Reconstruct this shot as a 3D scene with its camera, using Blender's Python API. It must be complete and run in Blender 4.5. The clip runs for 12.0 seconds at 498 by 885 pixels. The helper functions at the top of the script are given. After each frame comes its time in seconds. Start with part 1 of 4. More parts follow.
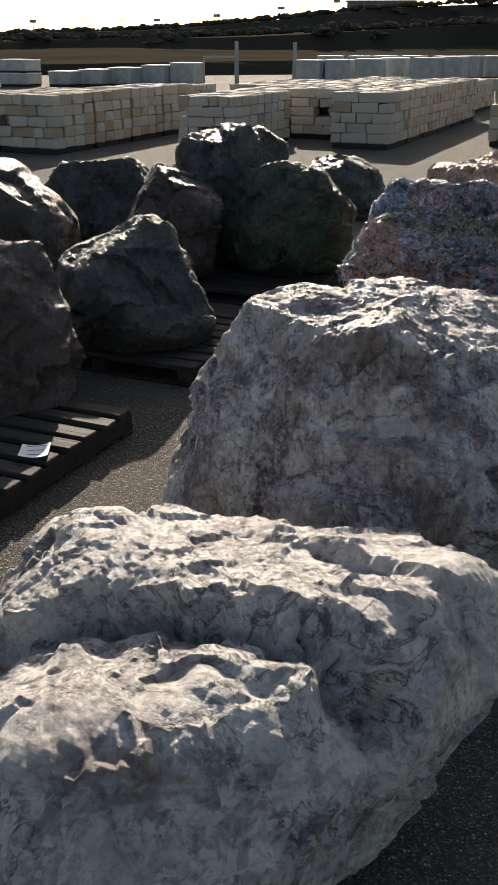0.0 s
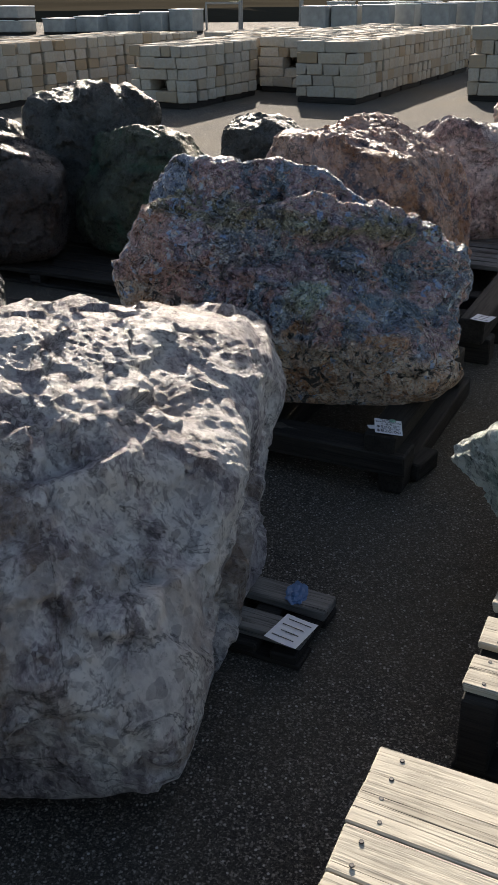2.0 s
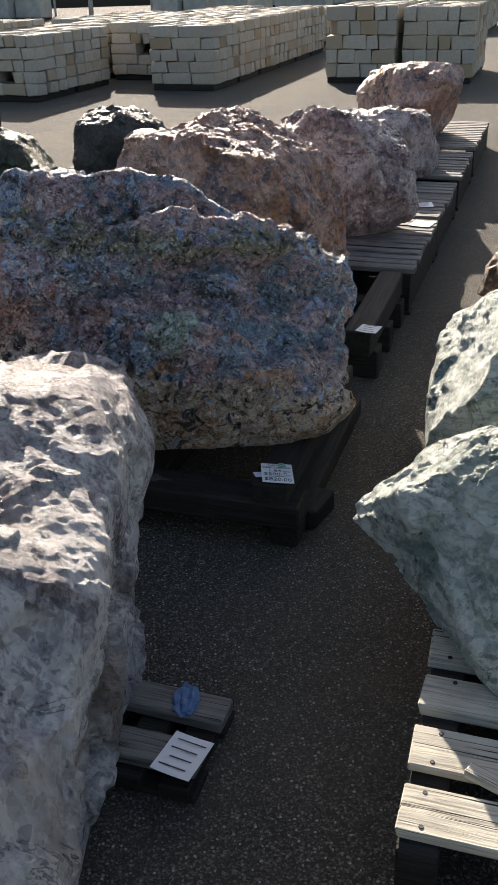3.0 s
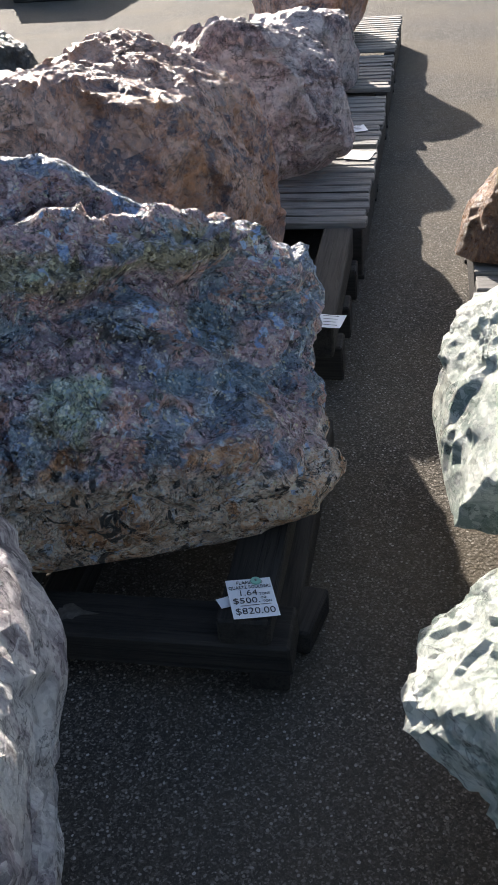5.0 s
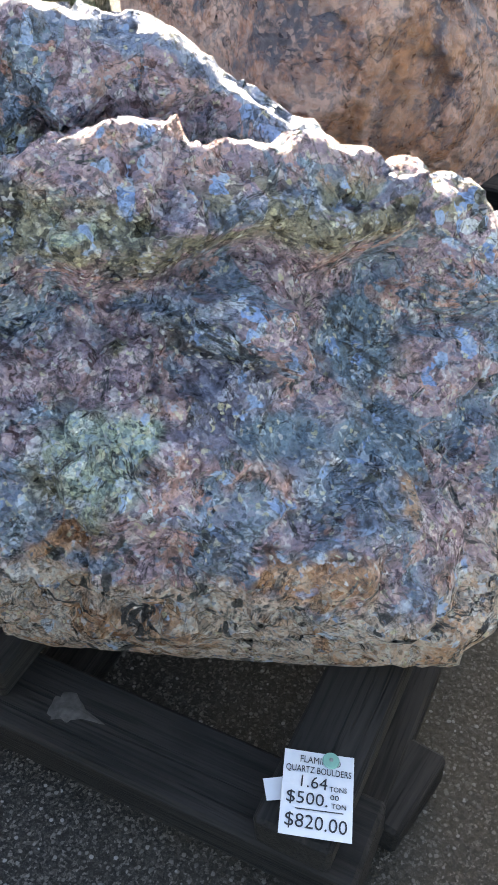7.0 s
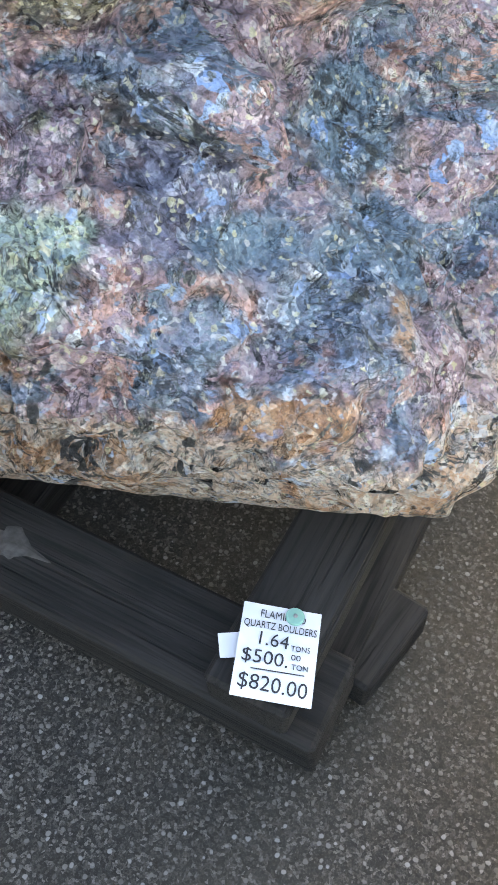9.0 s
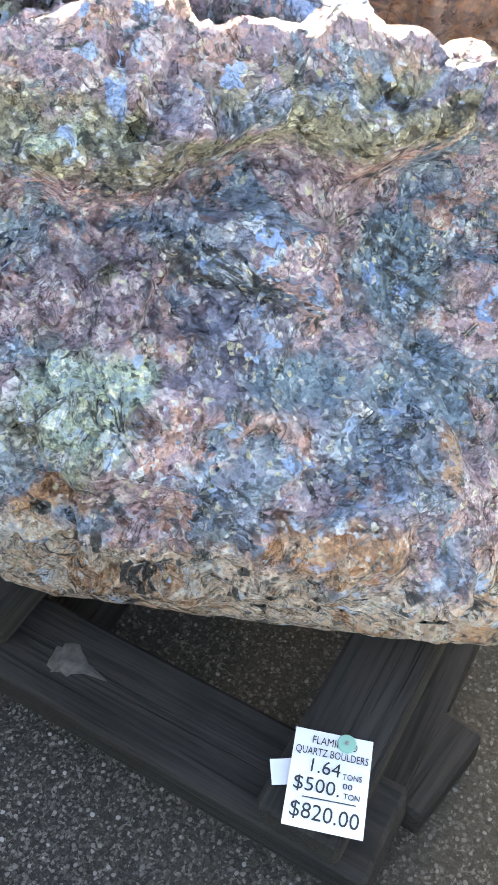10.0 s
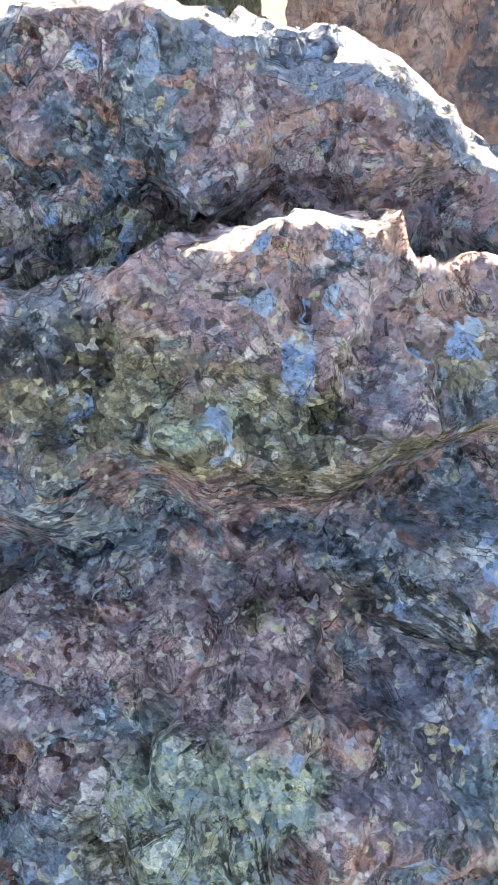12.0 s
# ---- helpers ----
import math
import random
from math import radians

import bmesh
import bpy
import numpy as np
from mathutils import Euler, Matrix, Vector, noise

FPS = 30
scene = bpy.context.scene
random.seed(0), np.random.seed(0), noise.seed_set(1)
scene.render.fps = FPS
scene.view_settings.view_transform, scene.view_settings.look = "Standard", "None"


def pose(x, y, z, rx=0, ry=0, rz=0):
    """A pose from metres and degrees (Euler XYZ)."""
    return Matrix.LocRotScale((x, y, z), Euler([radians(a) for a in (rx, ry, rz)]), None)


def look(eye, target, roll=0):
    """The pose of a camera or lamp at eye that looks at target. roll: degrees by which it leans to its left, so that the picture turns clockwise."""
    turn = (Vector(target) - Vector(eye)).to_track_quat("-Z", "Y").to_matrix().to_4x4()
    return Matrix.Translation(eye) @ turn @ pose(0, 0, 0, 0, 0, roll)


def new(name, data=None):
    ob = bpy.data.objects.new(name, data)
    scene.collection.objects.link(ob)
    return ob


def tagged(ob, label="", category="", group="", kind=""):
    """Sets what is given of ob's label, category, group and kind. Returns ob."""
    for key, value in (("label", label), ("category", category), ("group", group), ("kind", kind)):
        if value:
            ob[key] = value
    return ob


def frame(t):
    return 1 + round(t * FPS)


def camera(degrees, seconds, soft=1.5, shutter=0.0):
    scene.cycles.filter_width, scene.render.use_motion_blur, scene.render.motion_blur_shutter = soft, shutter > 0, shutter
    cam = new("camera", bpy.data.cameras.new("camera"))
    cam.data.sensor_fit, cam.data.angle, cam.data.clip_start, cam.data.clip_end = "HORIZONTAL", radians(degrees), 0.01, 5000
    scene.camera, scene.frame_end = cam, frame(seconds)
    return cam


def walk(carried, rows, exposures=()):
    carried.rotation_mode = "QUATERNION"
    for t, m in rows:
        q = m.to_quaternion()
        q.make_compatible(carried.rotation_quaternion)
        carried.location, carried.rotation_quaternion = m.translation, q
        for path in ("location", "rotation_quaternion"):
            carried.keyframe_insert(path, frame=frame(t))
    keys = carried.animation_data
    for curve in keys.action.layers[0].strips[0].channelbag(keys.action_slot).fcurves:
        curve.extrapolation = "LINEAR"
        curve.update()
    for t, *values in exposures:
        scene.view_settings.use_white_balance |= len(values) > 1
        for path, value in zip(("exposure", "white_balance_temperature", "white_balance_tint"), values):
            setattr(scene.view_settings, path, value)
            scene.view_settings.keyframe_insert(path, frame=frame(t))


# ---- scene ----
cam = camera(30.3, 12.0)
METRES, EYE, TILT, LEAN, TURN = 5.2, 1.83, -23.5, 0.0, 0.0
ROWS = [
    (0.0, 0.0, 0.0, 0.0, 0.0, 0.0, -0.0),
    (0.5, 0.0699, 0.042, 0.021, 1.21, 0.87, -1.39),
    (1.0, 0.1273, 0.0942, 0.0429, -0.18, 0.3, -1.19),
    (1.5, 0.1963, 0.1319, 0.0554, 1.88, -1.84, -1.46),
    (2.0, 0.2344, 0.1671, 0.0689, 1.59, -2.81, -0.55),
    (2.5, 0.2479, 0.2133, 0.0918, -2.23, -2.97, 0.74),
    (4.5, 0.2364, 0.4201, 0.1599, -11.97, -9.12, 9.9),
    (5.0, 0.2617, 0.4738, 0.1854, -11.63, -9.92, 9.27),
    (5.5, 0.2708, 0.5193, 0.2047, -9.23, -10.43, 7.45),
    (6.0, 0.2822, 0.5681, 0.2125, -4.23, -13.43, 4.27),
    (6.5, 0.3042, 0.6209, 0.2235, 0.17, -17.16, 1.44),
    (8.5, 0.3134, 0.6709, 0.2259, 3.45, -25.89, -0.94),
    (9.0, 0.3225, 0.6888, 0.2164, 4.0, -31.21, -0.99),
    (9.5, 0.3236, 0.6897, 0.2218, 5.25, -29.98, -0.45),
    (10.0, 0.3213, 0.686, 0.2299, 6.92, -25.75, 0.03),
    (10.5, 0.3166, 0.6853, 0.2416, 8.34, -21.18, 0.34),
    (11.0, 0.3021, 0.6926, 0.2455, 8.13, -18.78, -1.38),
    (11.5, 0.2847, 0.7182, 0.2391, 8.44, -19.13, -2.49),
    (12.0, 0.2823, 0.7648, 0.2403, 10.21, -17.74, -2.44),
]
EXPOSURES = [(t, stops + 0.4, kelvin, 12) for t, stops, kelvin in ((0.0, 0.45, 7200), (0.5, 0.2, 7200), (1.0, -0.05, 7200), (1.5, 0.15, 7100), (2.0, 0.55, 7000), (2.7, 0.75, 7000), (4.5, 1.2, 6500), (5.5, 1.45, 6800), (6.0, 2.0, 7000), (6.5, 2.6, 7300), (8.5, 3.15, 7600), (9.0, 3.55, 7900), (10.0, 3.6, 7900), (11.0, 3.1, 7700), (12.0, 2.9, 7800))]
walk(cam, [(t, pose(0, 0, EYE, TILT, LEAN, TURN) @ pose(METRES * x, METRES * y, METRES * z, 90 + pitch, roll, yaw)) for t, x, y, z, yaw, pitch, roll in ROWS], EXPOSURES)

# ---- light: a low winter sun ahead of the camera, hazy sky ----
SUN_EL, SUN_AZ = radians(23.7), radians(-1.0)  # azimuth from +y towards +x
world = bpy.data.worlds.new("sky")
scene.world = world
world.use_nodes = True
sky = world.node_tree.nodes.new("ShaderNodeTexSky")
sky.sky_type = "NISHITA"
sky.sun_disc = False
sky.sun_elevation, sky.sun_rotation = SUN_EL, SUN_AZ
sky.dust_density, sky.air_density, sky.altitude = 2.0, 1.0, 50
back = world.node_tree.nodes["Background"]
back.inputs["Strength"].default_value = 0.083
world.node_tree.links.new(sky.outputs[0], back.inputs["Color"])
sun_data = bpy.data.lights.new("sun", "SUN")
sun_data.energy, sun_data.angle, sun_data.color = 5.0, radians(0.6), (1.0, 0.93, 0.84)
sun = new("sun", sun_data)
sun.matrix_world = look((0, 0, 30), Vector((0, 0, 30)) - Vector((math.sin(SUN_AZ) * math.cos(SUN_EL), math.cos(SUN_AZ) * math.cos(SUN_EL), math.sin(SUN_EL))))


# ---- materials ----
class Nodes:
    """A node material in short: every call makes a node and returns its first output."""

    def __init__(self, name, rough=0.8, spec=0.5, metal=0.0):
        self.m = bpy.data.materials.new(name)
        self.m.use_nodes = True
        self.t = self.m.node_tree
        self.b = self.t.nodes["Principled BSDF"]
        self.b.inputs["Roughness"].default_value = rough
        self.b.inputs["Specular IOR Level"].default_value = spec
        self.b.inputs["Metallic"].default_value = metal
        self.xyz = self.t.nodes.new("ShaderNodeTexCoord").outputs["Object"]

    def put(self, socket, v):
        if isinstance(v, bpy.types.NodeSocket):
            self.t.links.new(v, socket)
        elif isinstance(v, tuple) and len(v) == 3 and socket.type == "RGBA":
            socket.default_value = (*v, 1)
        else:
            socket.default_value = v

    def noise(self, scale, detail=6, rough=0.55, warp=0.0, at=None, colour=False):
        n = self.t.nodes.new("ShaderNodeTexNoise")
        self.put(n.inputs["Vector"], at or self.xyz)
        for k, v in (("Scale", scale), ("Detail", detail), ("Roughness", rough), ("Distortion", warp)):
            n.inputs[k].default_value = v
        return n.outputs[1 if colour else 0]

    def cells(self, scale, at=None, feature="F1", out=0, jitter=1.0):
        n = self.t.nodes.new("ShaderNodeTexVoronoi")
        n.feature = feature
        self.put(n.inputs["Vector"], at or self.xyz)
        n.inputs["Scale"].default_value = scale
        n.inputs["Randomness"].default_value = jitter
        return n.outputs[out]

    def ramp(self, f, stops, hard=False):
        n = self.t.nodes.new("ShaderNodeValToRGB")
        if hard:
            n.color_ramp.interpolation = "CONSTANT"
        e = n.color_ramp.elements
        while len(e) < len(stops):
            e.new(0.5)
        for k, (p, c) in zip(e, stops):
            k.position = p
            k.color = (c, c, c, 1) if isinstance(c, (int, float)) else (*c, 1)
        self.put(n.inputs[0], f)
        return n.outputs[0]

    def mix(self, f, a, b, how="MIX"):
        n = self.t.nodes.new("ShaderNodeMix")
        n.data_type, n.blend_type = "RGBA", how
        self.put(n.inputs[0], f)
        self.put(n.inputs[6], a)
        self.put(n.inputs[7], b)
        return n.outputs[2]

    def math(self, how, a, b=0.0, c=0.0):
        n = self.t.nodes.new("ShaderNodeMath")
        n.operation = how
        for s, v in zip(n.inputs, (a, b, c)):
            self.put(s, v)
        return n.outputs[0]

    def stretch(self, sx, sy, sz, turn=(0, 0, 0), at=None, move=None):
        n = self.t.nodes.new("ShaderNodeMapping")
        self.put(n.inputs["Vector"], at or self.xyz)
        n.inputs["Scale"].default_value = (sx, sy, sz)
        n.inputs["Rotation"].default_value = turn
        if move:
            self.put(n.inputs["Location"], move)
        return n.outputs[0]

    def warped(self, scale, amount):
        """The coordinates, pushed about by a noise."""
        n = self.t.nodes.new("ShaderNodeVectorMath")
        n.operation = "MULTIPLY_ADD"
        self.put(n.inputs[0], self.noise(scale, 3, colour=True))
        n.inputs[1].default_value = (amount, amount, amount)
        self.put(n.inputs[2], self.xyz)
        return n.outputs[0]

    def facets(self, scale, at=None):
        """Broken crystal faces: a height that tilts its own way in every cell, and the cell's random colour as three values."""
        at = at or self.xyz
        v = self.t.nodes.new("ShaderNodeTexVoronoi")
        self.put(v.inputs["Vector"], at)
        v.inputs["Scale"].default_value = scale
        away, lean, dot = [self.t.nodes.new("ShaderNodeVectorMath") for _ in range(3)]
        away.operation, lean.operation, dot.operation = "SUBTRACT", "SUBTRACT", "DOT_PRODUCT"
        self.put(away.inputs[0], at)
        self.put(away.inputs[1], v.outputs["Position"])
        self.put(lean.inputs[0], v.outputs["Color"])
        lean.inputs[1].default_value = (0.5, 0.5, 0.5)
        self.put(dot.inputs[0], away.outputs[0])
        self.put(dot.inputs[1], lean.outputs[0])
        sep = self.t.nodes.new("ShaderNodeSeparateColor")
        self.put(sep.inputs[0], v.outputs["Color"])
        return dot.outputs["Value"], sep.outputs

    def zone(self, at, centre, size, soft=0.25):
        """One inside a blob of the given half sizes round a centre, nought outside it."""
        m = self.t.nodes.new("ShaderNodeVectorMath")
        m.operation = "SUBTRACT"
        self.put(m.inputs[0], at)
        m.inputs[1].default_value = centre
        d = self.t.nodes.new("ShaderNodeVectorMath")
        d.operation = "DIVIDE"
        self.put(d.inputs[0], m.outputs[0])
        d.inputs[1].default_value = size
        n = self.t.nodes.new("ShaderNodeVectorMath")
        n.operation = "LENGTH"
        self.put(n.inputs[0], d.outputs[0])
        return self.ramp(self.math("MULTIPLY", n.outputs["Value"], 0.5), [(0.5 - soft / 2, 1.0), (0.5 + soft / 2, 0.0)])

    def axis(self, i):
        n = self.t.nodes.new("ShaderNodeSeparateXYZ")
        self.put(n.inputs[0], self.xyz)
        return n.outputs[i]

    def random(self):
        return self.t.nodes.new("ShaderNodeObjectInfo").outputs["Random"]

    def bump(self, layers):
        """layers: (height socket, distance in metres, strength)"""
        last = None
        for h, d, s in layers:
            n = self.t.nodes.new("ShaderNodeBump")
            self.put(n.inputs["Height"], h)
            n.inputs["Distance"].default_value, n.inputs["Strength"].default_value = d, s
            if last:
                self.t.links.new(last, n.inputs["Normal"])
            last = n.outputs[0]
        self.t.links.new(last, self.b.inputs["Normal"])

    def done(self, colour, rough=None):
        self.put(self.b.inputs["Base Color"], colour)
        if rough is not None:
            self.put(self.b.inputs["Roughness"], rough)
        return self.m


def quartz_material(name, pale, mid, dark, stain, stain_at=0.56, grain=1.0, streak=(1, 1, 1), turn=(0, 0, 0), spec=0.5, relief=1.0, light=0.0):
    k = Nodes(name, 0.5, spec)
    p = k.stretch(*streak, turn=turn)
    big = k.noise(3.6 * grain, 15, 0.72, 0.5, at=p)
    fine = k.noise(22 * grain, 10, 0.75, 0.7, at=p)
    spark = k.t.nodes.new("ShaderNodeSeparateColor")
    k.put(spark.inputs[0], k.cells(95 * grain, at=k.warped(30, 0.03), out=1))
    c = k.ramp(big, [(0.415 - light, dark), (0.48 - light, mid), (0.55 - light, pale)])
    c = k.mix(k.ramp(fine, [(0.40, 0.7), (0.49, 0.0)]), c, dark)
    c = k.mix(k.ramp(fine, [(0.54, 0.0), (0.64, 0.8)]), c, pale)
    c = k.mix(k.ramp(spark.outputs[0], [(0.0, 0.5), (0.2, 0.0)]), c, tuple(v * 0.6 for v in dark))
    c = k.mix(k.ramp(spark.outputs[1], [(0.8, 0.0), (0.9, 0.6)]), c, pale)
    c = k.mix(k.ramp(k.noise(2.1, 10, 0.7, 0.9), [(stain_at - 0.03, 0.0), (stain_at + 0.08, 0.8)]), c, k.mix(k.ramp(fine, [(0.4, 0.0), (0.6, 1.0)]), tuple(v * 0.5 for v in stain), stain))
    c = k.mix(k.ramp(k.noise(9, 12, 0.78, 1.5), [(0.63, 0.0), (0.68, 0.8)]), c, tuple(v * 0.22 for v in mid))
    at = k.warped(5, 0.10)
    wide, tint = k.facets(7 * grain, at)
    small, tone = k.facets(34 * grain, k.warped(20, 0.03))
    c = k.mix(k.ramp(tint[0], [(0.0, 0.4), (0.3, 0.0)]), c, k.mix(k.ramp(fine, [(0.42, 0.0), (0.58, 1.0)]), dark, mid))
    c = k.mix(k.ramp(tint[1], [(0.72, 0.0), (0.95, 0.45)]), c, pale)
    c = k.mix(k.ramp(tone[1], [(0.0, 0.5), (0.25, 0.0)]), c, dark)
    crack = k.ramp(k.noise(2.4, 9, 0.62, 0.8), [(0.492, 0.0), (0.5, 1.0), (0.508, 0.0)])
    c = k.mix(k.math("MULTIPLY", crack, 0.75), c, tuple(v * 0.3 for v in dark))
    k.bump([(wide, 0.5, 0.6 * relief), (big, 0.06, 0.8 * relief), (small, 1.0, 0.8 * relief), (fine, 0.028, 1.0 * relief), (crack, -0.012, 1.0), (k.noise(80, 8, 0.75, at=p), 0.008, 0.9 * relief), (spark.outputs[0], 0.003, 0.8 * relief)])
    return k.done(c, k.ramp(spark.outputs[2], [(0.0, 0.75), (0.6, 0.5), (1.0, 0.22)]))


ZONES = [("mauve", c, r) for c, r in (
    ((0.05, -0.36, 0.54), (0.09, 0.10, 0.06)), ((0.33, -0.20, 0.54), (0.08, 0.09, 0.05)), ((0.54, -0.40, 0.30), (0.06, 0.09, 0.07)),
    ((0.24, -0.21, 0.71), (0.04, 0.07, 0.03)), ((-0.09, -0.38, 0.55), (0.06, 0.08, 0.06)), ((-0.45, -0.22, 0.70), (0.15, 0.16, 0.11)))]
ZONES += [("pink", c, r) for c, r in (
    ((0.27, -0.46, 0.38), (0.07, 0.08, 0.05)), ((0.47, -0.17, 0.43), (0.04, 0.07, 0.04)), ((-0.01, -0.26, 0.73), (0.05, 0.06, 0.02)), ((-0.58, -0.20, 0.40), (0.18, 0.25, 0.16)), ((-0.62, -0.05, 0.65), (0.12, 0.25, 0.12)))]
ZONES += [("teal", c, r) for c, r in (((0.44, -0.33, 0.37), (0.13, 0.13, 0.07)), ((0.30, -0.36, 0.41), (0.06, 0.08, 0.04)), ((0.42, -0.16, 0.45), (0.08, 0.10, 0.06)))]
ZONES += [("blue", c, r) for c, r in (
    ((0.16, -0.29, 0.59), (0.09, 0.09, 0.03)), ((0.26, -0.50, 0.37), (0.06, 0.07, 0.025)), ((0.42, -0.42, 0.35), (0.10, 0.10, 0.035)),
    ((0.28, -0.20, 0.70), (0.07, 0.08, 0.03)), ((-0.10, -0.25, 0.77), (0.04, 0.06, 0.03)), ((-0.26, -0.32, 0.66), (0.06, 0.12, 0.12)))]
ZONES += [("slate", (0.23, -0.34, 0.49), (0.09, 0.10, 0.045))]
ZONES += [("olive", c, r) for c, r in (((0.01, -0.50, 0.44), (0.06, 0.08, 0.04)), ((0.06, -0.32, 0.56), (0.02, 0.05, 0.02)), ((0.02, -0.30, 0.71), (0.12, 0.12, 0.035)))]
ZONES += [("lime", c, r) for c, r in (((0.05, -0.48, 0.49), (0.08, 0.09, 0.05)), ((0.13, -0.43, 0.49), (0.036, 0.06, 0.036)), ((0.02, -0.30, 0.715), (0.04, 0.05, 0.018)))]
ZONES += [("rust", c, r) for c, r in (((0.36, -0.56, 0.30), (0.09, 0.09, 0.03)), ((0.50, -0.41, 0.34), (0.03, 0.06, 0.03)), ((-0.01, -0.50, 0.34), (0.05, 0.07, 0.03)))]
# near-black zones: those under the crest put the hollow's shade into the colour
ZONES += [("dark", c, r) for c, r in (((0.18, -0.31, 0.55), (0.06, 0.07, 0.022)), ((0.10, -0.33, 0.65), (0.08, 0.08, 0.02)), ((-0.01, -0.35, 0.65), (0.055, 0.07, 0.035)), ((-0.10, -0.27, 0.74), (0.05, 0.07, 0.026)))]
FLAMINGO_BASE = (1.30, 4.93, 0.245)


def flamingo_material():
    """Mixed quartz: blue, mauve and slate patches, an olive mica band under the crest, a cream and orange base with dark holes."""
    k = Nodes("flamingo_quartz", 0.45, 0.5)

    def shades(f, *colours):
        return k.ramp(f, [(i / (len(colours) - 1), c) for i, c in enumerate(colours)])

    chip, cell = k.facets(46, k.warped(20, 0.05))
    grain, bit = k.facets(150, k.warped(60, 0.018))
    slab, plate = k.facets(15, k.warped(9, 0.14))
    fine = k.noise(30, 12, 0.78, 0.8)
    patch = k.noise(4.6, 9, 0.62, 1.4)
    patch2 = k.noise(6.5, 9, 0.64, 1.6, at=k.stretch(1, 1, 1.6, turn=(0.3, 0.2, 0.0)))
    tone = k.ramp(k.mix(0.4, cell[0], bit[0]), [(0.08, 0.0), (0.92, 1.0)])
    blue = shades(tone, (0.03, 0.045, 0.065), (0.16, 0.23, 0.33), (0.34, 0.37, 0.47), (0.20, 0.29, 0.34), (0.70, 0.79, 0.90))
    teal = shades(tone, (0.04, 0.065, 0.085), (0.13, 0.22, 0.29), (0.24, 0.34, 0.42), (0.17, 0.26, 0.33), (0.62, 0.75, 0.80))
    slate = shades(tone, (0.09, 0.085, 0.12), (0.21, 0.20, 0.28), (0.27, 0.26, 0.35), (0.52, 0.52, 0.62))
    mauve = shades(tone, (0.15, 0.08, 0.09), (0.50, 0.33, 0.35), (0.40, 0.29, 0.35), (0.66, 0.48, 0.48), (0.86, 0.74, 0.72))
    pink = shades(tone, (0.42, 0.19, 0.14), (0.74, 0.46, 0.40), (0.62, 0.36, 0.30), (0.82, 0.64, 0.56))
    rust = shades(tone, (0.34, 0.15, 0.07), (0.62, 0.33, 0.17), (0.78, 0.54, 0.36))
    cream = shades(tone, (0.40, 0.27, 0.19), (0.80, 0.66, 0.55), (0.68, 0.47, 0.33), (0.84, 0.75, 0.66), (0.88, 0.82, 0.76))
    olive = shades(tone, (0.03, 0.03, 0.02), (0.20, 0.18, 0.11), (0.38, 0.35, 0.24), (0.30, 0.26, 0.17), (0.88, 0.85, 0.60))
    lime = shades(tone, (0.05, 0.07, 0.05), (0.30, 0.40, 0.36), (0.60, 0.66, 0.44), (0.30, 0.44, 0.50), (0.96, 0.97, 0.78))
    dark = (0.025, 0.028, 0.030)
    x, y, z = k.axis(0), k.axis(1), k.axis(2)
    c = k.mix(k.ramp(patch, [(0.46, 0.0), (0.48, 1.0)]), blue, mauve)
    c = k.mix(k.ramp(patch2, [(0.56, 0.0), (0.575, 0.95)]), c, pink)
    c = k.mix(k.ramp(patch2, [(0.40, 0.9), (0.42, 0.0)]), c, slate)
    # patches with a place of their own on the broken face; dark ones below the crest paint the hollow's shade
    push = k.t.nodes.new("ShaderNodeVectorMath")
    push.operation = "ADD"
    k.put(push.inputs[0], k.warped(11, 0.16))
    push.inputs[1].default_value = (-0.08, -0.08, -0.08)
    at = push.outputs[0]
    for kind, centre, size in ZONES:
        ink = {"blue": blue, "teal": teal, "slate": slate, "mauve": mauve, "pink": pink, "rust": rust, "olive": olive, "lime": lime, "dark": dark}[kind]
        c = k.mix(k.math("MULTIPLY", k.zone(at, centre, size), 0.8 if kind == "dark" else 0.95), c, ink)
    wav = k.math("MULTIPLY", k.math("SUBTRACT", k.noise(4.0, 10, 0.68, 0.6), 0.5), 0.26)
    low = k.math("ADD", k.math("ADD", z, k.math("MULTIPLY", x, 0.16)), wav)
    c = k.mix(k.ramp(low, [(0.305, 1.0), (0.335, 0.0)]), c, cream)
    c = k.mix(k.math("MULTIPLY", k.ramp(low, [(0.27, 1.0), (0.37, 0.0)]), k.ramp(k.noise(7, 8, 0.66, 1.0), [(0.53, 0.0), (0.58, 0.85)])), c, rust)
    # mica band under the crest
    band = k.math("ADD", z, k.math("ADD", k.math("MULTIPLY", wav, 0.5), k.math("MULTIPLY", x, 0.10)))
    c = k.mix(k.math("MULTIPLY", k.ramp(band, [(0.655, 0.0), (0.68, 1.0), (0.74, 1.0), (0.77, 0.0)]), k.ramp(patch2, [(0.45, 0.0), (0.49, 0.95)])), c, olive)
    # the face behind the crest is an even blue grey
    c = k.mix(k.ramp(k.math("ADD", y, k.math("MULTIPLY", wav, 0.35)), [(-0.165, 0.0), (-0.13, 0.95)]), c, k.mix(k.ramp(patch, [(0.56, 0.0), (0.62, 0.6)]), shades(tone, (0.10, 0.14, 0.22), (0.22, 0.29, 0.43), (0.34, 0.41, 0.56), (0.28, 0.36, 0.46), (0.64, 0.73, 0.87)), slate))
    # pale chips in nests, scattered glassy grains
    nest = k.ramp(k.noise(8.5, 4, 0.6), [(0.52, 0.0), (0.57, 1.0)])
